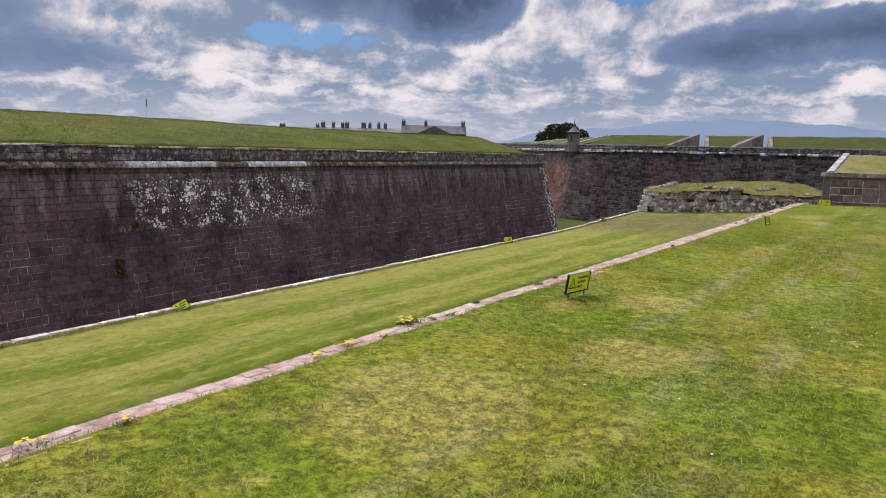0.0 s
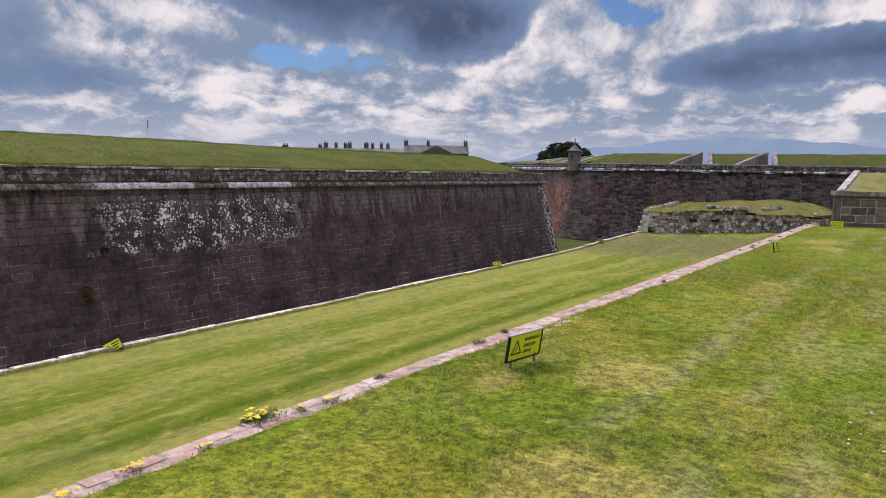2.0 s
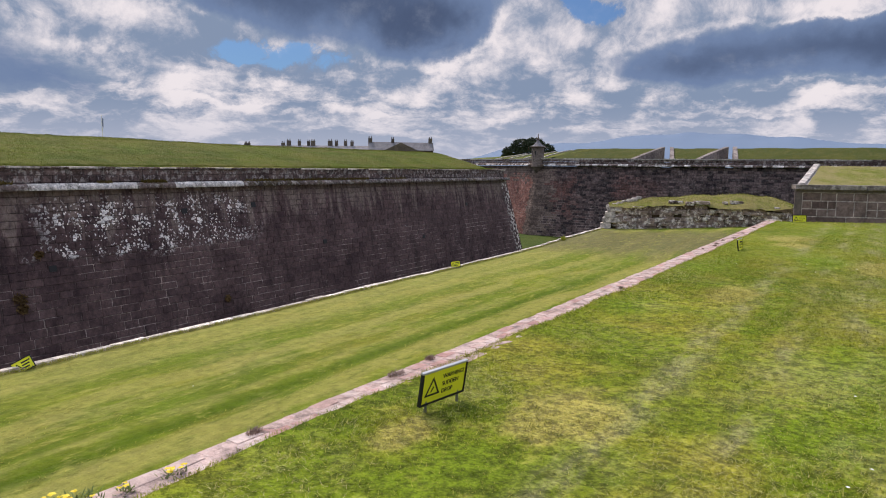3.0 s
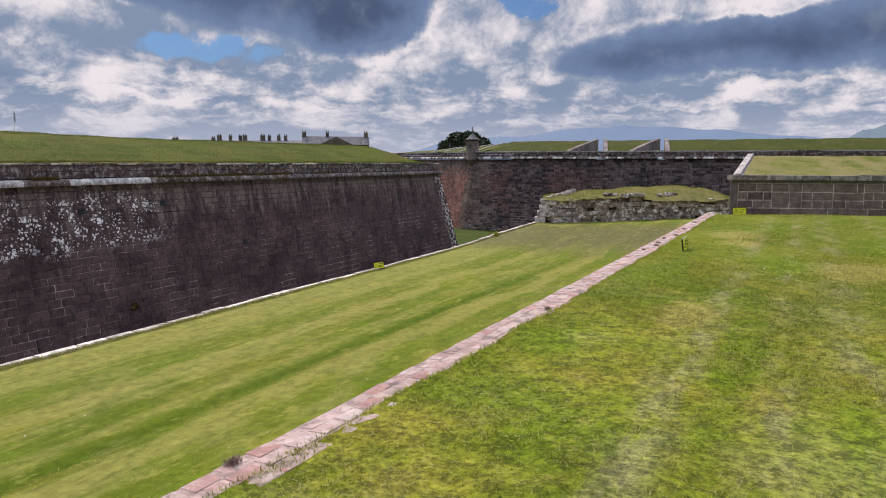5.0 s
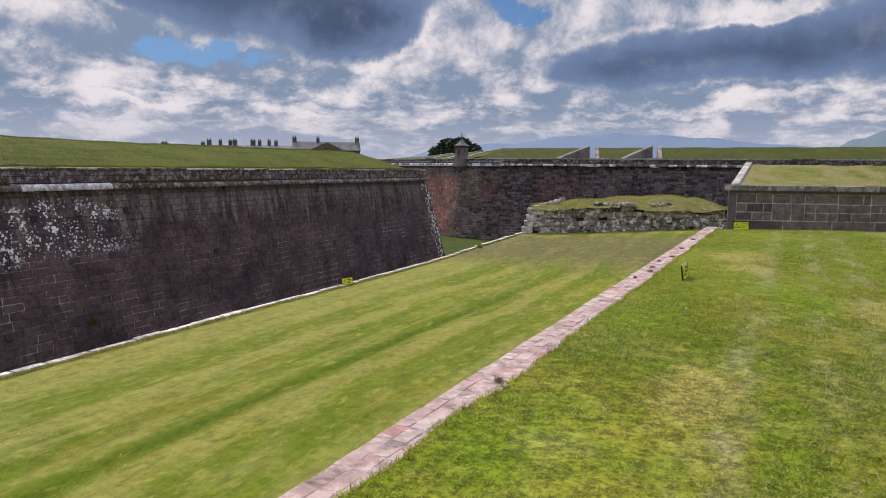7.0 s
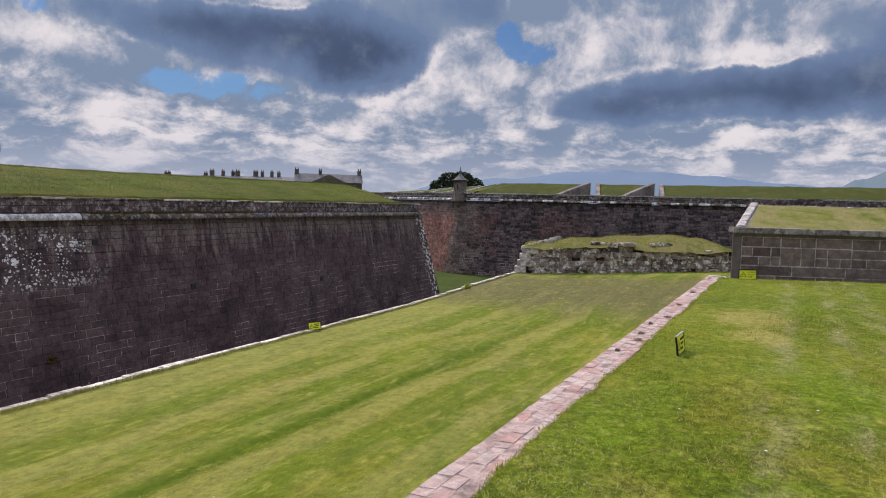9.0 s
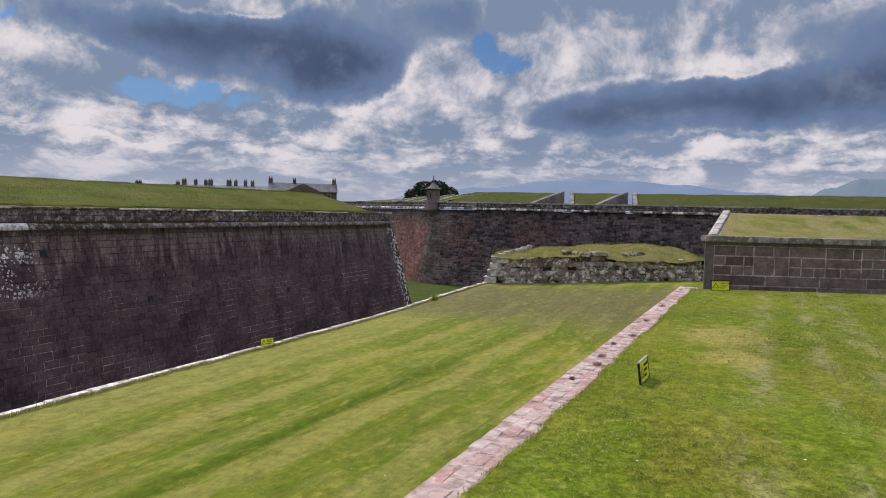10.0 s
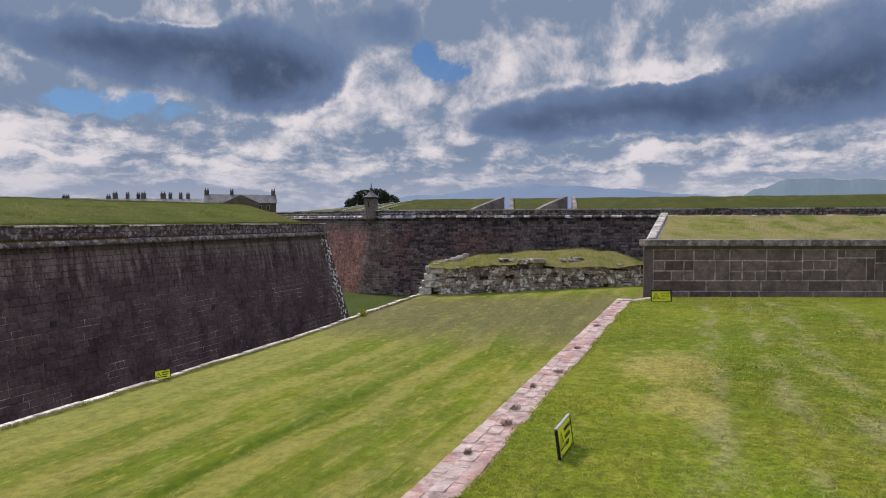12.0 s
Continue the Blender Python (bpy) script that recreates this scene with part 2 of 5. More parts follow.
        if worn_spots:
            sy = nd(nt, "SeparateXYZ", {0: pos}).outputs[1]
            ragged = mth(nt, "MULTIPLY", mth(nt, "SUBTRACT", fbm(nt, pos, 2.4, 5, 0.7), 0.5), 1.6)
            for rows, tint, much in ((DRY_SPOTS, (0.37, 0.315, 0.085), 0.8), (LUSH_SPOTS, (0.130, 0.212, 0.006), 0.6)):
                reach = 0.0
                for cx, cy, rx, ry in rows:
                    a = mth(nt, "DIVIDE", mth(nt, "SUBTRACT", sx, cx), rx)
                    c = mth(nt, "DIVIDE", mth(nt, "SUBTRACT", sy, cy), ry)
                    g = mth(nt, "EXPONENT", mth(nt, "MULTIPLY", mth(nt, "ADD", mth(nt, "MULTIPLY", a, a), mth(nt, "MULTIPLY", c, c)), -1.0))
                    reach = mth(nt, "MAXIMUM", g, reach)
                k = mth(nt, "MULTIPLY", step(nt, mth(nt, "ADD", reach, mth(nt, "MULTIPLY", ragged, step(nt, reach, 0.02, 0.3))), 0.22, 0.75), much)
                col = mixc(nt, k, col, tint)
    straw = mth(nt, "MULTIPLY", step(nt, thatch, 0.53, 0.64), dry)
    col = mixc(nt, mth(nt, "MULTIPLY", straw, 0.42), col, (0.34 * dark, 0.305 * dark, 0.10))
    col = mixc(nt, mth(nt, "MULTIPLY", step(nt, small, 0.48, 0.30), 0.4), col, (0.065, 0.102, 0.010))
    tuft = fbm(nt, v, 3.6, 5, 0.68)
    col = mixc(nt, mth(nt, "MULTIPLY", step(nt, tuft, 0.54, 0.68), 0.6), col, (0.33 * dark, 0.32 * dark, 0.065))
    col = mixc(nt, mth(nt, "MULTIPLY", step(nt, tuft, 0.45, 0.32), 0.4), col, (0.082 * dark, 0.125 * dark, 0.010))
    if stripes:
        clod = fbm(nt, scaled(nt, pos, 1.0, 1.0, 0.3), 5.0, 6, 0.75)
        k = mth(nt, "ADD", mth(nt, "MULTIPLY", step(nt, clod, 0.36, 0.64), 0.3), 0.85)
        col = mixc(nt, 1.0, col, nd(nt, "CombineXYZ", {0: k, 1: k, 2: k}).outputs[0], "MULTIPLY")
    else:
        knot = mth(nt, "ADD", mth(nt, "MULTIPLY", fbm(nt, pos, 8.0, 4, 0.72), 0.5), mth(nt, "MULTIPLY", fbm(nt, pos, 24.0, 3, 0.7), 0.5))
        rank = mth(nt, "ADD", mth(nt, "MULTIPLY", step(nt, nd(nt, "SeparateXYZ", {0: pos}).outputs[1], 6.0, -3.0), 0.45), 0.5)
        k = mth(nt, "ADD", mth(nt, "MULTIPLY", mth(nt, "SUBTRACT", step(nt, knot, 0.39, 0.62), 0.5), rank), 1.0)
        col = mixc(nt, 1.0, col, nd(nt, "CombineXYZ", {0: k, 1: k, 2: mth(nt, "ADD", mth(nt, "MULTIPLY", k, 0.8), 0.2)}).outputs[0], "MULTIPLY")
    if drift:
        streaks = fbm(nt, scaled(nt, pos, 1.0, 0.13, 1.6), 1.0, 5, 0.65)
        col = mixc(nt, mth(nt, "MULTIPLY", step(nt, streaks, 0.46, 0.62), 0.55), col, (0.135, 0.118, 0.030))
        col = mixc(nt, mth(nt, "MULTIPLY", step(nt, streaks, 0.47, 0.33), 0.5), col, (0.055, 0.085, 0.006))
    if tone:
        col = mixc(nt, mth(nt, "MULTIPLY", step(nt, mid, 0.25, 0.6), amount), col, tone)
    if blades:
        r = nd(nt, "NewGeometry").outputs["Random Per Island"]
        col = mixc(nt, mth(nt, "MULTIPLY", step(nt, r, 0.55, 0.95), straw_part), col, (0.46, 0.43, 0.10) if not drift else (0.19, 0.185, 0.05))
        col = mixc(nt, mth(nt, "MULTIPLY", step(nt, r, 0.30, 0.05), 0.4), col, (0.085, 0.125, 0.009))
        lift = vmath(nt, "NORMALIZE", vmath(nt, "ADD", vmath(nt, "MULTIPLY", nd(nt, "NewGeometry").outputs["Normal"], (0.75, 0.75, 0.75)), (0, 0, 0.65)))
        wire(nt, b, col, lift)
        thin = nd(nt, "BsdfTranslucent", {"Color": col})
        both = nd(nt, "MixShader", {0: 0.4, 1: b.outputs[0], 2: thin.outputs[0]})
        nt.links.new(both.outputs[0], nt.nodes["Material Output"].inputs[0])
    else:
        h = mth(nt, "ADD", mth(nt, "MULTIPLY", small, 0.6), mth(nt, "MULTIPLY", fbm(nt, pos, 19, 4, 0.75), 0.6))
        wire(nt, b, col, bump(nt, h, 0.9, 0.07))
    return m


LAWN = grass_material("lawn_thatch", False, 0.9, worn_spots=True)
BLADE = grass_material("lawn_blades", False, 0.9, 1.22, blades=True, worn_spots=True)
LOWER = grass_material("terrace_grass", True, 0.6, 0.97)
LOWER_BLADE = grass_material("terrace_blades", True, 0.6, 0.97, blades=True)
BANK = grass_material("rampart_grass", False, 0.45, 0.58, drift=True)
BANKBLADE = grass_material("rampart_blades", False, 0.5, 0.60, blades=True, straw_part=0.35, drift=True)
MERLON = grass_material("merlon_grass", False, 0.3, 0.34, drift=True, tone=(0.055, 0.063, 0.006), amount=0.75)
DITCH = grass_material("ditch_grass", False, 0.1, 0.42, tone=(0.035, 0.07, 0.008), amount=0.6)
DRYBANK = grass_material("dry_bank_grass", False, 1.0, 0.8, tone=(0.265, 0.222, 0.092), amount=0.85)
DRYBLADE = grass_material("dry_bank_blades", False, 1.0, 0.9, blades=True, tone=(0.235, 0.21, 0.085), amount=0.7)
STRAWBANK = grass_material("straw_turf", False, 1.0, 0.9, tone=(0.30, 0.25, 0.11), amount=0.85)


def stone_material(name, dark, light, red=None, lichen=None, streak=0.5, pale=0.0, moss=0.0, spread=0.35, red_x=None, pale_top=0.0, corner=0.0, lo=0.35, hi=0.95, speckle=1.25, low=None, red_z=None):
    """Weathered masonry: tint by piece, rain streaks, blotches, white lichen spots."""
    m, nt, b, pos = material(name, 0.88, spec=0.25)
    r1 = nd(nt, "NewGeometry").outputs["Random Per Island"]
    r2 = nd(nt, "ObjectInfo").outputs["Random"]
    r = mth(nt, "FRACT", mth(nt, "ADD", r1, r2))
    blot = fbm(nt, pos, 0.45, 4, 0.6)
    grain = fbm(nt, pos, 14, 5, 0.7)
    runs = fbm(nt, scaled(nt, pos, 1.3, 1.3, 0.10), 1.0, 4, 0.6)
    t = mth(nt, "ADD", mth(nt, "MULTIPLY", r, spread), mth(nt, "MULTIPLY", blot, 0.9))
    tone = step(nt, t, lo, hi)
    if low:
        lz = mth(nt, "ADD", nd(nt, "SeparateXYZ", {0: pos}).outputs[2], mth(nt, "MULTIPLY", mth(nt, "SUBTRACT", fbm(nt, pos, 0.3, 3, 0.6), 0.5), 5.0))
        tone = mth(nt, "MULTIPLY", tone, step(nt, lz, low + 0.8, low - 0.8))
    col = mixc(nt, tone, dark, light)
    if red:
        rr = mth(nt, "MULTIPLY", step(nt, mth(nt, "ADD", fbm(nt, pos, 0.16, 3, 0.5), mth(nt, "MULTIPLY", r, 0.12)), 0.50, 0.66), 0.85)
        if red_x:
            rr = mth(nt, "MULTIPLY", rr, step(nt, nd(nt, "SeparateXYZ", {0: pos}).outputs[0], red_x[0], red_x[1]))
        if red_z:
            rz = mth(nt, "ADD", nd(nt, "SeparateXYZ", {0: pos}).outputs[2], mth(nt, "MULTIPLY", mth(nt, "SUBTRACT", fbm(nt, pos, 0.35, 3, 0.6), 0.5), 6.0))
            rr = mth(nt, "MULTIPLY", rr, step(nt, rz, red_z[0], red_z[1]))
        col = mixc(nt, rr, col, red)
    col = mixc(nt, mth(nt, "MULTIPLY", step(nt, runs, 0.56, 0.70), streak), col, tuple(c * 0.3 for c in dark))
    col = mixc(nt, mth(nt, "MULTIPLY", step(nt, runs, 0.42, 0.28), streak * 0.5), col, tuple(c * 1.4 for c in light))
    col = mixc(nt, mth(nt, "MULTIPLY", step(nt, grain, 0.55, 0.75), 0.4), col, tuple(c * 1.5 for c in light))
    if moss:
        k = mth(nt, "MULTIPLY", step(nt, fbm(nt, pos, 1.1, 4, 0.6), 0.52, 0.62), moss)
        col = mixc(nt, k, col, (0.075, 0.055, 0.02))
    if pale:
        k = mth(nt, "MULTIPLY", step(nt, fbm(nt, pos, 3.2, 6, 0.72), 0.50, 0.57), pale)
        col = mixc(nt, k, col, (0.64, 0.63, 0.60))
    if pale_top:
        # paler towards the top of the wall, with a streaky lower edge
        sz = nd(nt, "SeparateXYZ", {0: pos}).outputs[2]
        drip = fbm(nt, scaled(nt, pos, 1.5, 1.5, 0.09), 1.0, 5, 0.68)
        k = mth(nt, "MULTIPLY", step(nt, mth(nt, "ADD", sz, mth(nt, "MULTIPLY", mth(nt, "SUBTRACT", drip, 0.5), 13.0)), -1.6, 0.6), pale_top)
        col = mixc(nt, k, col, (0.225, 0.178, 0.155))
    if corner:
        thread = fbm(nt, scaled(nt, pos, 3.2, 3.2, 0.35), 1.0, 3, 0.6)
        col = mixc(nt, mth(nt, "MULTIPLY", step(nt, thread, 0.71, 0.77), 0.55), col, (0.42, 0.40, 0.37))
        s3 = nd(nt, "SeparateXYZ", {0: pos})
        side = mth(nt, "ADD", s3.outputs[1], mth(nt, "MULTIPLY", s3.outputs[2], 0.19))
        fleck = nd(nt, "TexVoronoi", {"Vector": pos, "Scale": 3.2}).outputs["Distance"]
        k = mth(nt, "MULTIPLY", step(nt, mth(nt, "ADD", side, mth(nt, "MULTIPLY", mth(nt, "SUBTRACT", fbm(nt, pos, 1.6, 4, 0.7), 0.5), 2.4)), corner - 1.7, corner - 0.4), step(nt, fleck, 0.50, 0.40))
        col = mixc(nt, k, col, (0.72, 0.70, 0.66))
        few = mth(nt, "MULTIPLY", step(nt, nd(nt, "TexVoronoi", {"Vector": pos, "Scale": 1.3}).outputs["Distance"], 0.10, 0.05), step(nt, fbm(nt, pos, 0.5, 3), 0.52, 0.64))
        col = mixc(nt, few, col, (0.42, 0.41, 0.38))
    if lichen:
        (y0, y1, z0, z1) = lichen
        s = nd(nt, "SeparateXYZ", {0: pos})
        wob = mth(nt, "MULTIPLY", mth(nt, "SUBTRACT", fbm(nt, pos, 0.7, 4, 0.6), 0.5), 4.0)
        yy, zz = mth(nt, "ADD", s.outputs[1], wob), mth(nt, "ADD", s.outputs[2], mth(nt, "MULTIPLY", wob, 0.4))
        box = mth(nt, "MULTIPLY", mth(nt, "MULTIPLY", step(nt, yy, y0 - 0.6, y0 + 1.2), step(nt, yy, y1 + 0.8, y1 - 2.5)),
                  mth(nt, "MULTIPLY", step(nt, zz, z0 - 0.3, z0 + 0.3), step(nt, zz, z1 + 0.6, z1 - 0.5)))
        spots = nd(nt, "TexVoronoi", {"Vector": vmath(nt, "ADD", pos, vmath(nt, "MULTIPLY", nd(nt, "TexNoise", {"Vector": pos, "Scale": 9.0}).outputs["Color"], (0.16, 0.16, 0.16))), "Scale": 6.3,
                                      "Randomness": 1.0}, distance="CHEBYCHEV").outputs["Distance"]
        size = mth(nt, "MULTIPLY", mth(nt, "ADD", mth(nt, "MULTIPLY", fbm(nt, pos, 1.1, 4, 0.65), 1.6), -0.54), mth(nt, "ADD", mth(nt, "MULTIPLY", r, 0.35), 0.75))
        k = mth(nt, "MULTIPLY", step(nt, mth(nt, "SUBTRACT", spots, size), 0.06, -0.04), box)
        col = mixc(nt, k, col, (0.82, 0.81, 0.79))
    coarse = fbm(nt, pos, 4.5, 7, 0.78)
    k = mth(nt, "ADD", mth(nt, "MULTIPLY", step(nt, coarse, 0.30, 0.70), speckle), 1.0 - speckle * 0.5)
    col = mixc(nt, 1.0, col, nd(nt, "CombineXYZ", {0: k, 1: k, 2: k}).outputs[0], "MULTIPLY")
    col = mixc(nt, 1.0, col, (1.07, 0.99, 0.945), "MULTIPLY")
    h = mth(nt, "ADD", mth(nt, "MULTIPLY", grain, 0.6), mth(nt, "MULTIPLY", coarse, 1.2))
    wire(nt, b, col, bump(nt, h, 0.8, 0.04))
    return m


SCARP = stone_material("scarp_sandstone", (0.050, 0.0295, 0.0325), (0.160, 0.106, 0.103), lichen=(6.5, 19.5, -2.75, -0.2), streak=0.5, spread=0.22, pale_top=0.85, lo=0.2, hi=1.0, corner=54.6, speckle=0.85)
MORTAR = stone_material("old_lime_mortar", (0.080, 0.060, 0.058), (0.44, 0.38, 0.35), streak=0.2, spread=0.0, lo=0.38, hi=0.56, low=-3.0)
FARRED = stone_material("red_bastion_sandstone", (0.175, 0.080, 0.066), (0.40, 0.20, 0.165), streak=0.8, spread=0.25, pale=0.15)
QUOIN = stone_material("grey_quoins", (0.105, 0.080, 0.070), (0.24, 0.188, 0.165), streak=0.6)
FARSTONE = stone_material("bastion_sandstone", (0.030, 0.022, 0.025), (0.172, 0.128, 0.124), red=(0.17, 0.082, 0.070), red_x=(-14.0, -30.0), red_z=(1.8, -0.6), streak=0.6, spread=0.75, lo=0.4, hi=1.3, pale=0.08)
CORDON = stone_material("cordon_sandstone", (0.055, 0.041, 0.038), (0.165, 0.126, 0.113), moss=0.6, pale=0.3, streak=0.3)
WHITECORDON = stone_material("limewashed_cordon", (0.38, 0.36, 0.34), (0.68, 0.66, 0.63), moss=0.6, streak=0.2, spread=0.3, pale=1.0)
PARAPET = stone_material("parapet_sandstone", (0.072, 0.050, 0.048), (0.17, 0.122, 0.113), moss=0.12, pale=0.38, streak=0.4, spread=0.5)
ASHLAR = stone_material("grey_ashlar", (0.105, 0.074, 0.069), (0.215, 0.162, 0.150), streak=0.35, spread=0.55, speckle=0.8)
RENDERED = stone_material("cement_render", (0.130, 0.110, 0.103), (0.20, 0.175, 0.164), streak=0.3, spread=0.1, speckle=0.5)
PALEJOINT = stone_material("pale_pointing", (0.30, 0.265, 0.25), (0.52, 0.485, 0.46), streak=0.2)
COPING = stone_material("grey_coping_stone", (0.30, 0.28, 0.26), (0.52, 0.50, 0.46), streak=0.2, pale=0.4)
RUBBLE = stone_material("lichened_rubble", (0.085, 0.063, 0.055), (0.29, 0.24, 0.215), pale=1.0, streak=0.1, spread=0.9, moss=0.1, speckle=1.0)
SOIL = stone_material("dark_earth", (0.05, 0.04, 0.025), (0.11, 0.085, 0.05), streak=0.0)
KERB = stone_material("pale_kerb_stone", (0.36, 0.335, 0.30), (0.72, 0.68, 0.62), streak=0.0, moss=0.45, spread=0.6)
BRICK = stone_material("worn_pink_brick", (0.40, 0.232, 0.205), (0.50, 0.400, 0.365), speckle=0.6, pale=0.32, streak=0.0, spread=0.9, lo=0.3, hi=1.3)
BEDDING = stone_material("brick_bedding_mortar", (0.37, 0.285, 0.255), (0.48, 0.39, 0.355), streak=0.0)
TURRETSTONE = stone_material("turret_stone", (0.10, 0.083, 0.075), (0.20, 0.17, 0.155), streak=0.4)
TRAVCOPE = stone_material("breastwork_coping", (0.14, 0.122, 0.118), (0.27, 0.245, 0.232), streak=0.1, pale=0.25)
CHEEK = stone_material("embrasure_stone", (0.13, 0.115, 0.11), (0.27, 0.245, 0.225), streak=0.4)
SLATE = stone_material("roof_slate", (0.11, 0.112, 0.12), (0.20, 0.203, 0.215), streak=0.3)
HOUSE = stone_material("house_stone", (0.06, 0.052, 0.05), (0.13, 0.115, 0.105), streak=0.3)


def plain(name, colour, rough=0.5, metal=0.0, var=0.25):
    m, nt, b, pos = material(name, rough, metal)
    n = fbm(nt, pos, 11, 4, 0.6)
    dark_c = tuple(c * (1 - var) for c in colour)
    wire(nt, b, mixc(nt, n, dark_c, tuple(min(1, c * (1 + var)) for c in colour)))
    return m


YELLOW = plain("sign_yellow", (0.80, 0.78, 0.03), 0.45, var=0.06)
BLACK = plain("black_steel", (0.015, 0.015, 0.016), 0.45)
STEEL = plain("grey_steel", (0.25, 0.25, 0.25), 0.4, 0.8)
# paler grey, given only to the upper frame bar of two signs
PALE_BAR = plain("pale_frame_metal", (0.42, 0.42, 0.43), 0.5, 0.3)
# sign print and panes; also the black painted in for hole insides
INK_AND_DARK = plain("ink_and_hole_black", (0.02, 0.02, 0.02), 0.5)
PETAL = plain("yellow_petals", (0.75, 0.55, 0.02), 0.6)
WHITE = plain("white_petals", (0.80, 0.80, 0.76), 0.6)
LEAF = plain("weed_leaves", (0.13, 0.17, 0.04), 0.7, var=0.4)
DRYWEED = plain("dry_weed", (0.28, 0.19, 0.15), 0.9, var=0.4)
TREELEAF = plain("dark_foliage", (0.022, 0.035, 0.014), 0.7, var=0.5)
BARK = plain("bark", (0.10, 0.075, 0.05), 0.9)
POLE = plain("white_pole_paint", (0.7, 0.7, 0.7), 0.5)
FLAG = plain("flag_cloth", (0.26, 0.30, 0.45), 0.8)
# distance haze is mixed into both hill colours as blue-grey
HILL = plain("far_hill_haze_tint", (0.145, 0.205, 0.285), 1.0, var=0.05)
HILL_NEAR = plain("wooded_hill_haze_tint", (0.125, 0.175, 0.205), 1.0, var=0.08)


# ---------- mesh helpers ----------
def mesh_object(name, verts, faces, mat, parent=None, label="", smooth=False):
    me = bpy.data.meshes.new(name)
    me.from_pydata([tuple(v) for v in verts], [], faces)
    me.materials.append(mat)
    if smooth:
        me.polygons.foreach_set("use_smooth", [True] * len(me.polygons))
    me.update()
    ob = new(name, me)
    if parent:
        ob.parent = parent
    if label:
        ob["label"] = label
    return ob


def part(name, bm, mat, parent, label="", smooth=False):
    me = bpy.data.meshes.new(name)
    bmesh.ops.recalc_face_normals(bm, faces=bm.faces)
    bm.to_mesh(me)
    bm.free()
    me.materials.append(mat)
    if smooth:
        me.polygons.foreach_set("use_smooth", [True] * len(me.polygons))
    ob = new(name, me)
    ob.parent = parent
    if label:
        ob["label"] = label
    return ob


def thing(name, label, category, group="", kind="", m=None):
    ob = new(name)
    ob.empty_display_size = 0.2
    if m is not None:
        ob.matrix_basis = m
    return tagged(ob, label, category, group, kind)


def box_bm(x0, x1, y0, y1, z0, z1, bevel=0.0, m=None, bm=None):
    bm = bm or bmesh.new()
    made = bmesh.ops.create_cube(bm, size=1)["verts"]
    bmesh.ops.scale(bm, vec=(x1 - x0, y1 - y0, z1 - z0), verts=made)
    bmesh.ops.translate(bm, vec=((x0 + x1) / 2, (y0 + y1) / 2, (z0 + z1) / 2), verts=made)
    if bevel:
        edges = list({e for v in made for e in v.link_edges})
        res = bmesh.ops.bevel(bm, geom=edges, offset=bevel, segments=2, affect="EDGES")
        made = list({v for f in res["faces"] for v in f.verts} | {v for v in made if v.is_valid})
    if m is not None:
        bmesh.ops.transform(bm, matrix=m, verts=[v for v in made if v.is_valid])
    return bm


def grid_object(name, us, vs, at, mat, parent=None, label="", smooth=True):
    """A sheet over the parameters us x vs; at(u, v) gives the place."""
    verts = [at(u, v) for u in us for v in vs]
    n = len(vs)
    faces = [(i * n + j, (i + 1) * n + j, (i + 1) * n + j + 1, i * n + j + 1) for i in range(len(us) - 1) for j in range(n - 1)]
    return mesh_object(name, verts, faces, mat, parent, label, smooth)


def steps(a, b, n):
    return [a + (b - a) * i / n for i in range(n + 1)]


def wave(x, y, s=1.0, seed=0.0):
    return noise.noise((x * s + seed, y * s - seed, seed * 0.7))


# pieces of masonry: a box open at the back with a chamfered, slightly uneven front
STONE_FACES = [(8, 9, 10, 11), (4, 5, 9, 8), (5, 6, 10, 9), (6, 7, 11, 10), (7, 4, 8, 11), (0, 1, 5, 4), (1, 2, 6, 5), (2, 3, 7, 6), (3, 0, 4, 7)]


def stone_template(seed, cham=0.06, rough=0.03):
    r = random.Random(seed)
    c = [(-0.5, -0.5), (0.5, -0.5), (0.5, 0.5), (-0.5, 0.5)]
    jig = [(x + r.uniform(-rough, rough) * 0.6, y + r.uniform(-rough, rough)) for x, y in c]
    front = [(x * (1 - cham) if abs(x) > 0 else x, y * (1 - cham * 1.8), 0.0 + r.uniform(-0.12, 0.04)) for x, y in jig]
    ring = [(x, y, -0.22) for x, y in jig]
    back = [(x, y, -1.0) for x, y in c]
    return np.array(back + ring + front)


def courses(rows, ends, wide, rng):
    """Stones in level courses: rows of (v0, v1); ends(v) gives the two ends of a course."""
    out = []
    for i, (v0, v1) in enumerate(rows):
        a, b = ends((v0 + v1) / 2)
        u = a
        first = True
        while u < b - 0.02:
            w = rng.uniform(*wide) * (0.6 if first and i % 2 else 1)
            first = False
            if b - (u + w) < wide[0] * 0.6:
                w = b - u
            out.append((u, u + w, v0, v1))
            u += w
    return out


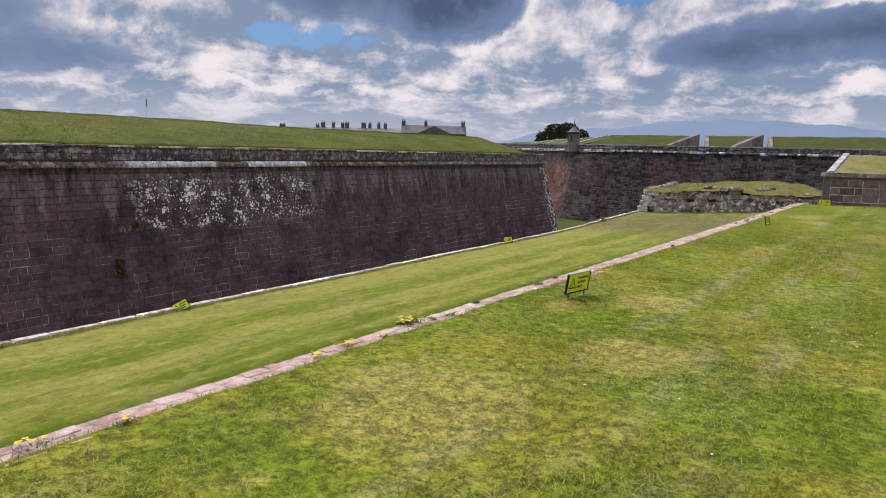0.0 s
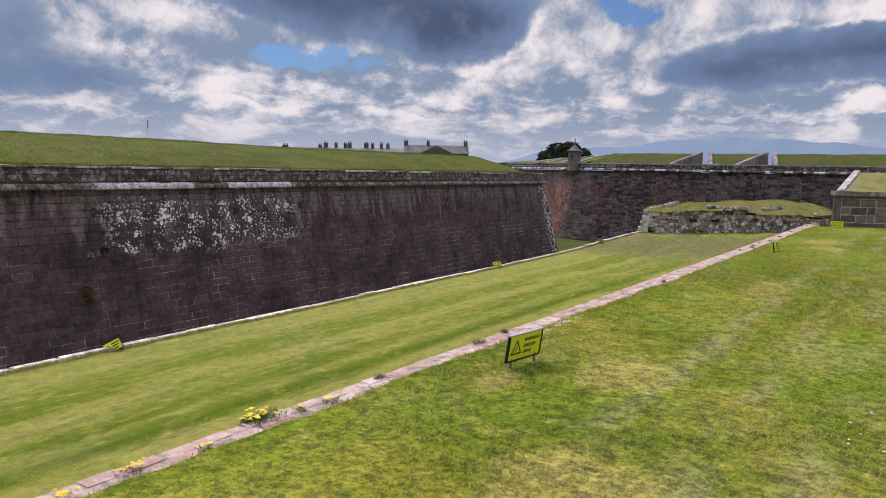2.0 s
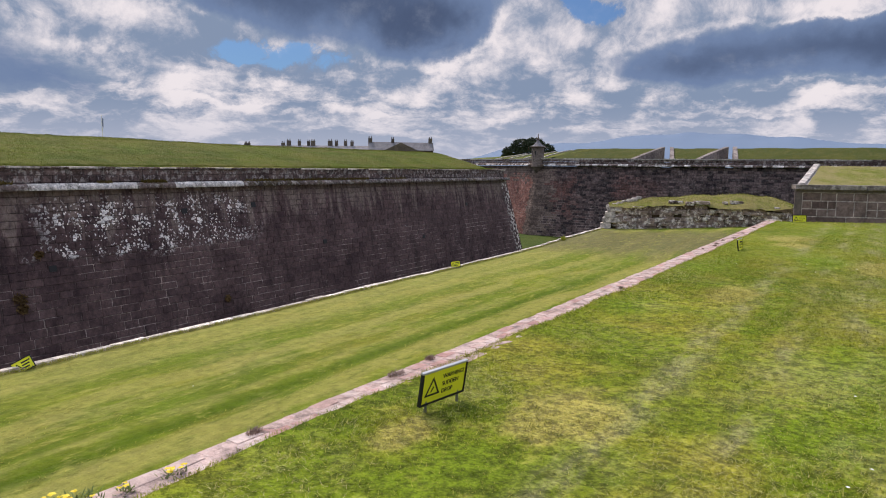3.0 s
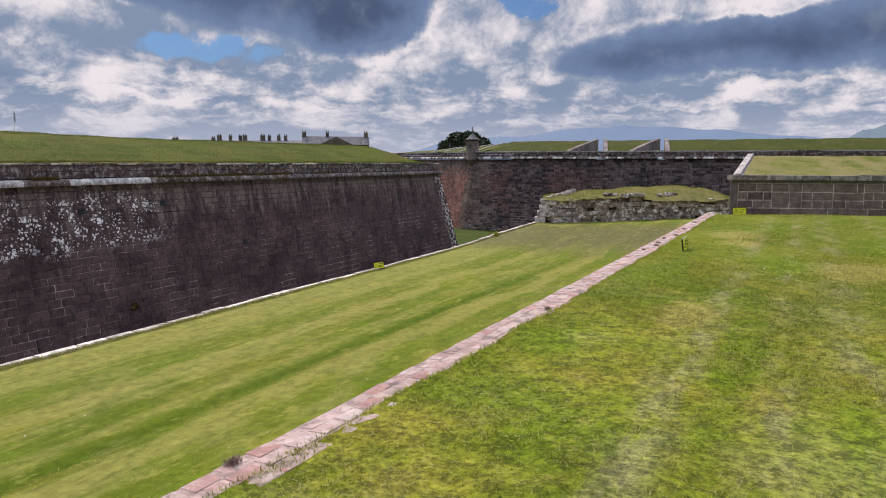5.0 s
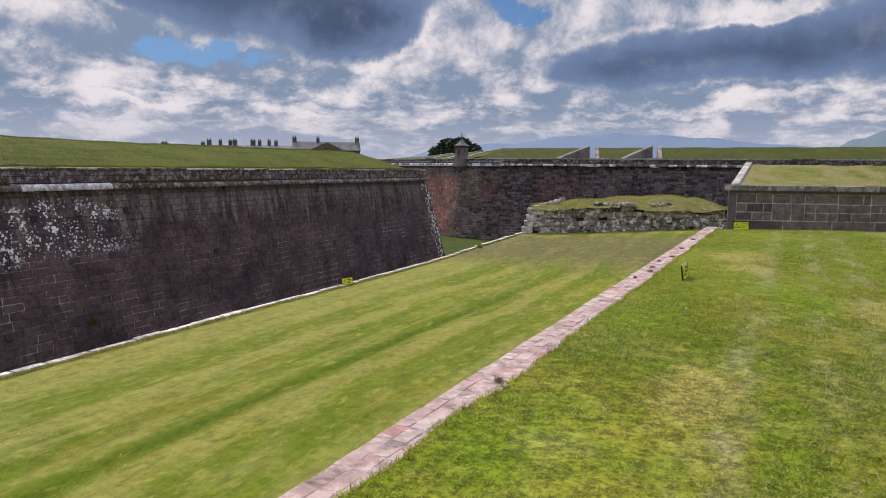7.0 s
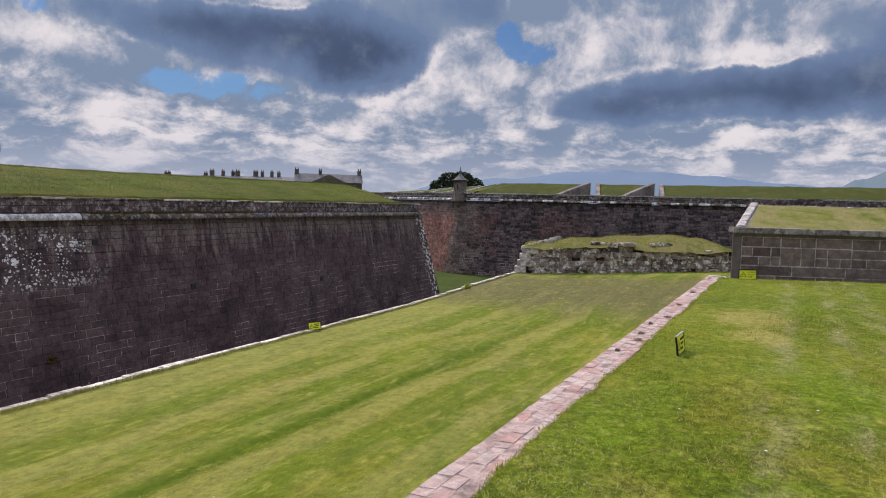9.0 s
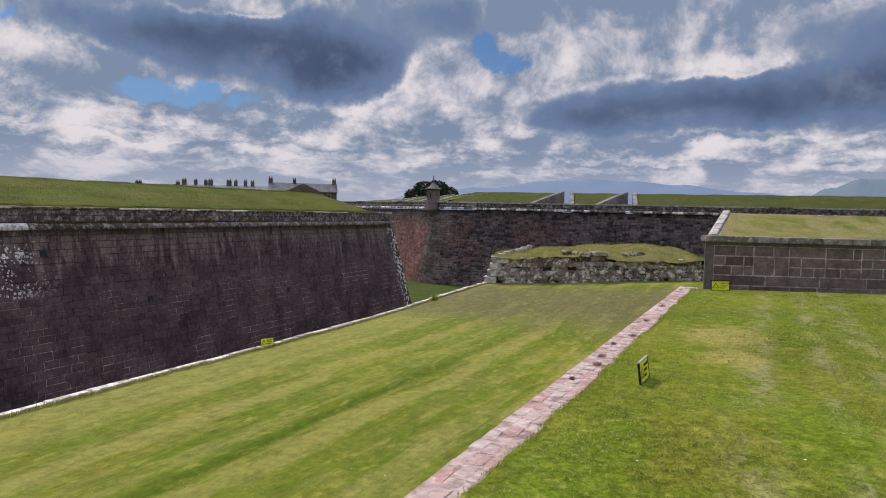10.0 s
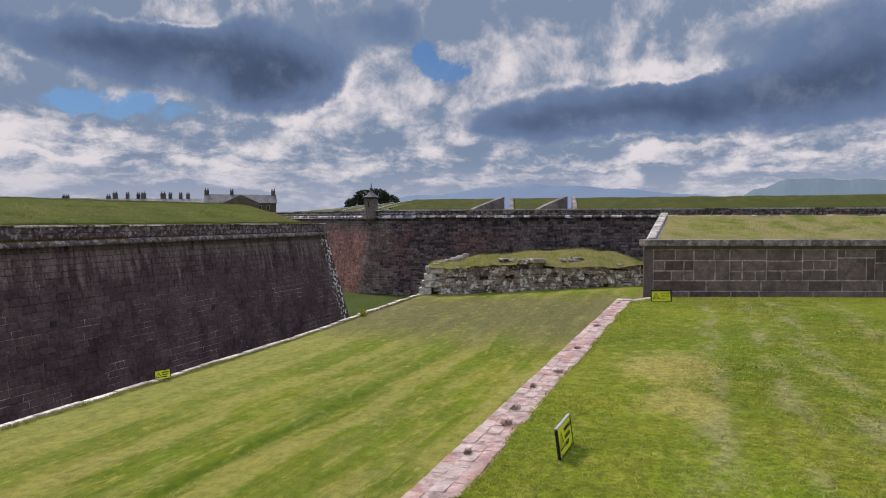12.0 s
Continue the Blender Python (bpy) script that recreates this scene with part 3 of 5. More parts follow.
def masonry(parent, m, stones, depth, gap, mat, near=None, name="stone", cham=0.06, rough=0.03, proud=0.02, seed=1, limit=300):
    """Lays stones (u0, u1, v0, v1) on the plane of m (u, v, outward): the near ones as pieces, the rest in one mesh."""
    rng = random.Random(seed)
    temps = [stone_template(seed * 10 + i, cham, rough) for i in range(6)]
    meshes = []
    for t in temps:
        me = bpy.data.meshes.new(name)
        me.from_pydata([tuple(v) for v in t], [], STONE_FACES)
        me.materials.append(mat)
        meshes.append(me)
    m4 = np.array(m)
    verts, faces, count = [], [], 0
    for (u0, u1, v0, v1) in stones:
        k = rng.randrange(6)
        sc = (u1 - u0 - gap, v1 - v0 - gap, depth)
        ce = ((u0 + u1) / 2, (v0 + v1) / 2, rng.uniform(-proud, proud))
        if near and count < limit and near((u0 + u1) / 2, (v0 + v1) / 2):
            ob = new(name, meshes[k])
            ob.parent = parent
            ob.matrix_basis = m @ Matrix.Translation(ce) @ Matrix.Diagonal((*sc, 1))
            count += 1
        else:
            loc = temps[k] * np.array(sc) + np.array(ce)
            wv = loc @ m4[:3, :3].T + m4[:3, 3]
            base = len(verts)
            verts.extend(map(tuple, wv))
            faces.extend(tuple(i + base for i in f) for f in STONE_FACES)
    if verts:
        ob = mesh_object(name + "work", verts, faces, mat, parent)
        ob["kind"] = "stuff"


def plane_frame(origin, u, v):
    u, v = Vector(u).normalized(), Vector(v).normalized()
    w = u.cross(v)
    m = Matrix((u, v, w)).transposed().to_4x4()
    m.translation = origin
    return m


def even_rows(v0, v1, h, rng):
    rows, v = [], v1
    while v > v0 + 0.02:
        s = h * rng.uniform(0.88, 1.12)
        rows.append((max(v - s, v0), v))
        v -= s
    return rows


def moulding(name, m, u0, u1, r, mat, parent, rng, lengths=(0.9, 1.6), mats=None):
    """A rounded string course, undercut below, in separate lengths along u."""
    u = u0
    while u < u1:
        w = min(rng.uniform(*lengths), u1 - u)
        verts, n = [], 9
        for uu in (u + 0.008, u + w - 0.008):
            for i in range(n):
                a = -0.25 + (math.pi / 2 + 0.25) * i / (n - 1)
                verts.append(m @ Vector((uu, math.sin(a) * r * rng.uniform(0.97, 1.03), math.cos(a) * r * 1.05 - 0.02)))
        for uu in (u + 0.008, u + w - 0.008):
            verts += [m @ Vector((uu, math.sin(-0.25) * r, -0.3)), m @ Vector((uu, r, -0.3))]
        k = 2 * n
        faces = [(i, i + n, i + n + 1, i + 1) for i in range(n - 1)] + [(k, *range(n), k + 1), (k + 3, *reversed(range(n, 2 * n)), k + 2), (k, k + 2, n, 0)]
        mesh_object(name, verts, faces, mats(u + w / 2) if mats else mat, parent, smooth=False)
        u += w


# ---------- the lie of the land ----------
def smooth01(x):
    x = max(0.0, min(1.0, x))
    return x * x * (3 - 2 * x)


def lawn_z(x, y):
    q = 0.936 * y - 0.351 * (x - 1.7)
    z = -0.101 * max(0.0, q - 14.0) + 0.0 if q < 25 else -1.11
    return z + 0.02 * wave(x, y, 0.5, 3) + 0.05 * wave(x, y, 0.12, 9) * smooth01((x - 1) / 5)


def strip_z(y):
    return 0.015 - 0.101 * max(0.0, 0.936 * y - 13.5)


def kerb_x(y):
    return -11.15 - 0.024 * (y + 5)


def terrace_z(x, y):
    lift = smooth01((y - 18) / 16)
    off = (x - FURROW_X - FURROW_BEND * y * y) / 0.22
    rut = 0.045 * math.exp(-off * off)
    return -2.5 - rut + lift * (0.30 + 0.5 * smooth01((x + 12) / 12)) + 0.03 * wave(x, y, 0.3, 5) + 0.012 * wave(x, y, 1.5, 2)


def cordon_x(y):
    return -28.75 - 0.024 * (y - 5)


GROUND_Z = -7.6
ground = grid_object("ground", steps(-4600, 4600, 46), steps(-4600, 4600, 46), lambda x, y: (x, y, GROUND_Z), DITCH)
tagged(ground, "rough green grass of the ditch and country", "ground", kind="structure")



def lawn_edge(y):
    return 0.21 + 0.13 * smooth01((y + 7) / 9) + 0.05 * wave(0, y, 1.3, 2) + 0.04 * wave(3, y, 4.0, 6)


xs = [0.12 * i for i in range(60)] + [7.2 + 1.3 * i for i in range(1, 80)]
ys = steps(-90, -16, 30)[:-1] + steps(-16, 12, 190)[:-1] + steps(12, 60, 48)
lawn = grid_object("lawn", xs, ys, lambda x, y: (x + lawn_edge(y), y, lawn_z(x, y) + 0.02), LAWN)
tagged(lawn, "sunlit mown lawn with yellowed dry patches", "lawn", kind="structure")

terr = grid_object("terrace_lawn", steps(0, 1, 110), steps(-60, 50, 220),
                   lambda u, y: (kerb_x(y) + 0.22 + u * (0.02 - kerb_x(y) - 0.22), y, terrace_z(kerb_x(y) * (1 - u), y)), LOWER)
tagged(terr, "striped mown grass terrace below the brick edge", "lawn", kind="structure")

# ---------- scarp wall across the ditch ----------
rng = random.Random(4)
scarp = thing("wall_scarp", "tall dark battered stone fortress wall with white lichen", "wall", kind="structure")
u_dir = Vector((-0.024, 1, 0))
SC = plane_frame((cordon_x(0) + 0.02, 0, 0.38), u_dir, (-0.2, 0, 1))
END = 54.6
rows = even_rows(-8.2, 0.0, 0.37, rng)
sts = courses(rows, lambda v: (-16.0, END - 0.19 * v), (0.55, 1.05), rng)
mesh_object("wall_core", [SC @ Vector(p) for p in ((-16, -8.3, -0.025), (END + 1.5, -8.3, -0.025), (END - 0.1, 0, -0.025), (-16, 0, -0.025),
                                                   (-16, -8.3, -3), (END + 1.5, -8.3, -3), (END - 0.1, 0, -3), (-16, 0, -3))],
            [(0, 1, 2, 3), (5, 4, 7, 6), (1, 5, 6, 2), (4, 0, 3, 7), (3, 2, 6, 7)], MORTAR, scarp)
masonry(scarp, SC, sts, 0.12, 0.018, SCARP, near=lambda u, v: 1 < u < 13.5 and v > -6.4, cham=0.045, rough=0.03, proud=0.012, seed=3)

# return face behind the corner
RET = plane_frame((cordon_x(END) + 0.02, END - 0.05, 0.38), (-1, 0, 0), (0, -0.19, 1))
sts = courses(even_rows(-8.2, 0, 0.37, rng), lambda v: (0.2 * v, 26), (0.55, 1.05), rng)
masonry(scarp, RET, sts, 0.12, 0.022, SCARP, seed=5)
mesh_object("return_core", [RET @ Vector(p) for p in ((-1.6, -8.3, -0.05), (26, -8.3, -0.05), (26, 0, -0.05), (0, 0, -0.05))], [(0, 1, 2, 3)], MORTAR, scarp)

# drains and self-sown plants on the wall face
# no recess is cut: black blocks stand for the shade inside the drains
for u, v in ((25.3, -3.95), (14.4, -1.35), (19.4, -1.2), (6.9, -3.6), (37.5, -4.6), (45.5, -2.2)):
    part("weep_hole_dark", box_bm(u - 0.17, u + 0.17, v - 0.14, v + 0.14, -0.02, 0.028, 0.0, SC), INK_AND_DARK, scarp)

# string course, parapet and coping
CO = plane_frame((cordon_x(0) + 0.14, 0, 0.385), u_dir, (0, 0, 1))
moulding("cordon_stone", CO, -16, END + 0.3, 0.25, CORDON, scarp, rng,
         mats=lambda u: WHITECORDON if (5.8 < u < 9.6 or 10.2 < u < 11.8 or 13.4 < u < 18.3) else CORDON)
PA = plane_frame((cordon_x(0) - 0.12, 0, 0.66), u_dir, (0, 0, 1))
sts = courses([(0, 0.33), (0.33, 0.64)], lambda v: (-16, END - 0.2), (0.7, 1.4), rng)
mesh_object("parapet_core", [PA @ Vector(p) for p in ((-16, -0.35, -0.04), (END - 0.25, -0.35, -0.04), (END - 0.25, 0.64, -0.04), (-16, 0.64, -0.04),
                                                      (-16, -0.35, -1.5), (END - 0.25, -0.35, -1.5), (END - 0.25, 0.64, -1.5), (-16, 0.64, -1.5))],
            [(0, 1, 2, 3), (5, 4, 7, 6), (1, 5, 6, 2), (4, 0, 3, 7), (3, 2, 6, 7)], MORTAR, scarp)
masonry(scarp, PA, sts, 0.1, 0.02, PARAPET, near=lambda u, v: 0 < u < 40, name="parapet_stone", seed=7)
u = -16.0
while u < END - 0.2:
    w = rng.uniform(0.9, 1.5)
    part("coping_stone", box_bm(u + 0.01, min(u + w, END) - 0.01, 0.64, 0.73 + rng.uniform(-0.01, 0.015), -0.9, 0.06 + rng.uniform(-0.03, 0.03), 0.012, PA),
         KERB if rng.random() < 0.5 else PARAPET, scarp)
    u += w


# grass bank above the parapet
def bank_at(u, y):
    x0 = cordon_x(y) - 0.95
    end = smooth01((END - 0.3 - y) / 2.6)
    top = 3.10 - 0.10 * smooth01((y - 15) / 10) + 0.06 * smooth01((y - 24) / 12) + 0.03 * smooth01((y - 38) / 12)
    crest = 1.46 + (top - 1.46) * end
    prof = [(0, 1.40), (0.25, 1.50), (2.5, 2.25), (5.2, 2.95), (6.4, 3.12), (9, 2.9), (16, 2.5), (26, 1.6)]
    k = u * (len(prof) - 1)
    i = min(int(k), len(prof) - 2)
    f = k - i
    dx = prof[i][0] * (1 - f) + prof[i + 1][0] * f
    z = prof[i][1] * (1 - f) + prof[i + 1][1] * f
    z = 1.44 + (z - 1.44) * (crest - 1.44) / 1.68
    return (x0 - dx, y, z + 0.05 * wave(dx, y, 0.5, 4) + 0.03 * wave(dx, y, 2.0, 6))


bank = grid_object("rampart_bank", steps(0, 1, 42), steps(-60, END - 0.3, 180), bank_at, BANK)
tagged(bank, "long grassy rampart bank above the wall", "grass bank", kind="structure")

# ---------- far bastion ----------
far = thing("wall_bastion", "distant reddish dark stone bastion wall with gun embrasures", "wall", kind="structure")
CX, CY, CZ = -37.6, 79.3, 1.9
FR = plane_frame((CX, CY, CZ), (1, 0, 0), (0, 0.2, 1))
sts = courses(even_rows(-9.7, 0, 0.33, rng), lambda v: (0.065 * v, 92), (0.45, 0.95), rng)
dressed = {q: rng.random() < 1.25 - q[0] / 2.6 for q in sts}
masonry(far, FR, [q for q in sts if not dressed[q]], 0.15, 0.045, FARSTONE, near=lambda u, v: 2 < u < 14 and v > -4.2, seed=9, proud=0.03)
masonry(far, FR, [q for q in sts if dressed[q]], 0.15, 0.03, QUOIN, name="quoin", seed=10, proud=0.02)
LD = Vector((0.83, -0.55, 0)).normalized()
LN = Vector((-0.55, -0.83, 0)).normalized()
FL = plane_frame(Vector((CX, CY, CZ)) - LD * 40, LD, Vector((0, 0, 1)) - LN * 0.2)
sts = courses(even_rows(-9.7, 0, 0.33, rng), lambda v: (0, 40 - 0.065 * v), (0.45, 0.95), rng)
reddish = {q: q[2] + 1.9 < rng.uniform(-0.9, 0.9) and q[1] < 39.4 for q in sts}
masonry(far, FL, [q for q in sts if reddish[q]], 0.15, 0.018, FARRED, seed=11, proud=0.025)
masonry(far, FL, [q for q in sts if not reddish[q]], 0.15, 0.045, QUOIN, seed=12, proud=0.025)
for m, a, b in ((FR, -0.6, 92), (FL, 0, 40.6)):
    mesh_object("wall_core", [m @ Vector(p) for p in ((a, -9.8, -0.06), (b, -9.8, -0.06), (b if m is FR else 40, 0, -0.06), (0, 0, -0.06))], [(0, 1, 2, 3)], MORTAR, far)
for m, a, b in ((plane_frame((CX, CY, CZ + 0.1), (1, 0, 0), (0, 0, 1)), 0, 92),
                (plane_frame(Vector((CX, CY, CZ + 0.1)) - LD * 40, LD, (0, 0, 1)), 0, 40)):
    moulding("cordon_stone", m @ Matrix.Translation((0, 0, 0.14)), a, b, 0.22, CORDON, far, rng, (0.3, 0.9), mats=lambda u: WHITECORDON if rng.random() < 0.38 else CORDON)
    pm = m @ Matrix.Translation((0, 0.2, -0.15))
    sts = courses([(0, 0.3), (0.3, 0.6)], lambda v: (a, b), (0.8, 1.6), rng)
    masonry(far, pm, sts, 0.3, 0.03, PARAPET, name="parapet_stone", seed=13)
    u = a
    while u < b:
        w = rng.uniform(1.4, 2.4)
        part("coping_stone", box_bm(u + 0.01, u + w - 0.01, 0.6, 0.74 + rng.uniform(-0.02, 0.03), -1.0, 0.06, 0.0, pm), COPING if rng.random() < 0.85 else PARAPET, far)
        u += w


def merlon(a0, a1, b0, b1, seed):
    """Sloping grass top from the front edge a0..a1 to the back edge b0..b1, with an earth body."""
    def at(u, v):
        y = CY + 0.9 + v * 8.0
        x = (a0 + (b0 - a0) * v) * (1 - u) + (a1 + (b1 - a1) * v) * u
        z = 2.72 + 1.75 * (v ** 0.85) + 0.1 * wave(x, y, 0.35, seed) + (0.05 * wave(x, y, 1.2, seed) if v > 0.03 else 0)
        return (x, y, z)
    n = max(8, int(abs(a1 - a0) * 2))
    top = grid_object("merlon_bank", steps(0, 1, n), steps(0, 1, 18), at, MERLON)
    tagged(top, "grassy sloping parapet top of the bastion", "grass bank", kind="structure")
    back = [at(u, 1) for u in steps(0, 1, n)]
    low = [(x, y, 1.5) for x, y, z in back]
    mesh_object("back_slope", back + low, [(i, i + 1, n + 2 + i, n + 1 + i) for i in range(n)], BANK, top)


def cheek(x0, x1, parent):
    """Stone cheek wall of an embrasure from the front to the back."""
    y0, y1 = CY + 0.4, CY + 9.0
    segs = 6
    for i in range(segs):
        f0, f1 = i / segs, (i + 1) / segs
        xa, xb = x0 + (x1 - x0) * f0, x0 + (x1 - x0) * f1
        ya, yb = y0 + (y1 - y0) * f0, y0 + (y1 - y0) * f1
        za, zb = 2.85 + 1.85 * f0 ** 0.9, 2.85 + 1.85 * f1 ** 0.9
        vs = []
        for (x, y, z) in ((xa, ya + 0.01, za), (xb, yb - 0.01, zb)):
            vs += [(x - 0.25, y, 2.3), (x + 0.25, y, 2.3), (x + 0.25, y, z), (x - 0.25, y, z)]
        mesh_object("cheek_stone", vs, [(0, 1, 2, 3), (7, 6, 5, 4), (0, 4, 5, 1), (1, 5, 6, 2), (2, 6, 7, 3), (3, 7, 4, 0)], CHEEK, parent)


merlon(-36.3, -24.7, -35.5, -23.0, 2)
merlon(-19.5, -16.6, -21.8, -14.7, 5)
merlon(-12.0, 60.0, -13.7, 60.0, 8)
for x0, x1 in ((-24.7, -23.0), (-19.5, -21.8), (-16.6, -14.7), (-12.0, -13.7)):
    cheek(x0, x1, far)
for x0, x1, x2, x3 in ((-24.7, -19.5, -21.8, -23.0), (-16.6, -12.0, -13.7, -14.7)):
    mesh_object("embrasure_floor", [(x0, CY + 0.3, 2.74), (x1, CY + 0.3, 2.74), (x2, CY + 9, 2.6), (x3, CY + 9, 2.6)], [(0, 1, 2, 3)], CHEEK, far)


def left_bank_at(u, v):
    p = Vector((CX, CY, 0)) - LD * (0.4 + u * 40) - LN * (0.9 + v * 9)
    rise = (1.75 - 1.2 * u) * v ** 0.85
    return (p.x, p.y, 2.72 + rise + 0.08 * wave(p.x, p.y, 0.4, 12))


lb = grid_object("bastion_bank", steps(0, 1, 50), steps(0, 1, 18), left_bank_at, BANK)
tagged(lb, "grassy top of the bastion face beside the turret", "grass bank", kind="structure")
for du, wd in ((0.03, 0.35), (0.14, 0.3), (0.25, 0.3), (0.36, 0.3)):
    vs = []
    for v in steps(0.05, 1.0, 10):
        a = Vector(left_bank_at(du + 0.12 * v, v))
        vs += [a + LD * wd / 2 + Vector((0, 0, 0.02)), a - LD * wd / 2 + Vector((0, 0, 0.02)), a - LD * wd / 2 + Vector((0, 0, 0.16)), a + LD * wd / 2 + Vector((0, 0, 0.16))]
    fs = []
    for i in range(10):
        o = 4 * i
        fs += [(o + 2, o + 3, o + 7, o + 6), (o, o + 3, o + 7, o + 4), (o + 1, o + 5, o + 6, o + 2)]
    mesh_object("stone_edging", vs, fs, COPING, far)

# interior ground behind the ramparts
inner = mesh_object("fort_ground", [(-55, -100, 1.2), (-55, 60, 1.2), (-75, 112, 1.2), (-37, 88.5, 1.2), (90, 88.5, 1.2), (90, 420, 1.2), (-420, 420, 1.2), (-420, -100, 1.2)],
                    [tuple(range(8))], LOWER)
tagged(inner, "level grass inside the fort", "ground", kind="structure")


# ---------- turret on the bastion's corner ----------
def turret():
    t = thing("sentry_turret", "small grey stone sentry turret with a domed cap", "turret", m=pose(CX - 0.2, CY + 0.15, 1.3))
    def ring_part(name, prof, mat, seg=8, label=""):
        verts = []
        for r, z in prof:
            for i in range(seg):
                a = 2 * math.pi * (i + 0.5) / seg
                verts.append((r * math.cos(a), r * math.sin(a), z))
        faces = [(j * seg + i, j * seg + (i + 1) % seg, (j + 1) * seg + (i + 1) % seg, (j + 1) * seg + i) for j in range(len(prof) - 1) for i in range(seg)]
        faces.append(tuple(range((len(prof) - 1) * seg, len(prof) * seg)))
        return mesh_object(name, verts, faces, mat, t, label)
    ring_part("corbel", [(0.1, -0.7), (0.45, -0.2), (0.7, 0.25), (0.95, 0.45), (0.95, 0.6), (0.86, 0.62)], TURRETSTONE)
    ring_part("drum", [(0.86, 0.6), (0.86, 3.05)], TURRETSTONE)
    ring_part("cornice", [(0.86, 3.05), (1.10, 3.14), (1.14, 3.26), (1.05, 3.28)], TURRETSTONE)
    ring_part("cap", [(1.02, 3.27), (0.76, 3.40), (0.50, 3.62), (0.30, 3.86), (0.16, 4.05)], SLATE)
    ring_part("finial", [(0.16, 4.02), (0.09, 4.15), (0.22, 4.25), (0.22, 4.36), (0.08, 4.48), (0.05, 4.95), (0.01, 5.05)], TURRETSTONE, 8)
    # black blocks on the drum stand for the shaded loophole openings
    for k in range(8):
        if k in (4, 5, 6):
            a = 2 * math.pi * k / 8
            m = pose(0.80 * math.cos(a), 0.80 * math.sin(a), 2.35, 0, 0, math.degrees(a))
            part("loophole_dark", box_bm(-0.06, 0.03, -0.07, 0.07, -0.32, 0.32, 0.0, m), INK_AND_DARK, t)
    return t


turret()

# ---------- ashlar traverse on the lawn ----------
BD = Vector((0.936, 0.351, 0)).normalized()
BN = Vector((0.351, -0.936, 0)).normalized()
B0 = Vector((-0.15, 24.2, 0))
BBASE, BTOP, BLEN, BDEEP = -3.0, 0.86, 34.0, 4.6
BF = plane_frame(B0 + Vector((0, 0, 0)), BD, (0, 0, 1))
trav = thing("wall_traverse", "grey squared stone breastwork with pale joints and a turf top", "wall", kind="structure")
SIDE = Vector((0.04, 1, 0)).normalized()
body = []
for z in (BBASE, BTOP):
    for s, k in ((0, 0), (BLEN, 0), (BLEN, BDEEP), (0, BDEEP)):
        p = B0 + BD * s + SIDE * k - BN * 0.015
        body.append((p.x, p.y, z if z == BBASE or k == 0 else z + 0.85))
mesh_object("wall_core", body, [(0, 1, 5, 4), (1, 2, 6, 5), (2, 3, 7, 6), (3, 0, 4, 7), (4, 5, 6, 7)], PALEJOINT, trav)
brng = random.Random(12)
rows = [(-3.0, -1.2), (-1.2, -0.73), (-0.73, -0.37)]
sts = []
# face panels: end, then course by course (bottom, top, joints)
PANELS = [(1.68, ((0.31, 0.68, (1.06,)), (-0.04, 0.31, (0.7, 1.35)), (-0.37, -0.04, (0.93, 1.35)))),
          (2.89, ((0.31, 0.68, (2.36,)), (-0.37, 0.31, (2.4,)))),
          (4.13, ((0.31, 0.68, ()), (-0.04, 0.31, (3.31,)), (-0.37, -0.04, (3.31, 3.75)))),
          (5.34, ((0.29, 0.68, (5.06,)), (-0.04, 0.29, ()), (-0.37, -0.04, (4.65,)))),
          (6.51, ((0.31, 0.68, (6.08,)), (-0.01, 0.31, (5.72, 6.27)), (-0.37, -0.01, (6.08,)))),
          (7.78, ((0.40, 0.68, (6.78,)), (-0.37, 0.40, (7.5,))))]


def split_block(u0, u1, v0, v1):
    """Irregular ashlar: a tall block, or two courses broken at different points."""
    if v1 - v0 < 0.6 or brng.random() < 0.22:
        sts.append((u0, u1, v0, v1))
        return
    vm = v0 + (v1 - v0) * brng.uniform(0.42, 0.58)
    for a, b in ((v0, vm), (vm, v1)):
        if u1 - u0 > 0.9 and brng.random() < 0.7:
            um = u0 + (u1 - u0) * brng.uniform(0.3, 0.7)
            sts.extend(((u0, um, a, b), (um, u1, a, b)))
        else:
            sts.append((u0, u1, a, b))


u = 0.31
for end, bands in PANELS:
    for v0, v1, joints in bands:
        cuts = [u, *joints, end]
        sts.extend((a, b, v0, v1) for a, b in zip(cuts, cuts[1:]))
    u = end
while u < BLEN:
    w = brng.uniform(0.9, 1.4)
    split_block(u, u + w, -0.37, 0.16 + brng.uniform(-0.1, 0.15))
    sts.append((u, u + w, sts[-1][3], 0.68))
    u += w
for v0, v1 in rows:
    u = 0.31
    while u < BLEN:
        w = brng.uniform(0.6, 1.9)
        sts.append((u, u + w, v0, v1))
        u += w
part("corner_pier", box_bm(0.0, 0.30, -3.0, 0.68, -0.1, 0.012, 0.01, BF), RENDERED, trav)
part("render_band", box_bm(0.0, BLEN, 0.685, BTOP - 0.06, -0.1, 0.010, 0.0, BF), RENDERED, trav)
rows = [(-3.0, -1.3), (-1.3, -0.86), (-0.86, -0.02), (-0.02, 0.76)]
masonry(trav, BF, sts, 0.1, 0.038, ASHLAR, near=lambda u, v: u < 30, cham=0.012, rough=0.006, proud=0.004, seed=15)
SF = plane_frame(B0 + SIDE * BDEEP, -SIDE, (0, 0, 1))
sts = courses([(v0, v1) for v0, v1 in rows], lambda v: (0, BDEEP - 0.1), (0.6, 1.4), brng)
masonry(trav, SF, sts, 0.1, 0.028, ASHLAR, cham=0.015, rough=0.008, proud=0.006, seed=16)
u = -0.03
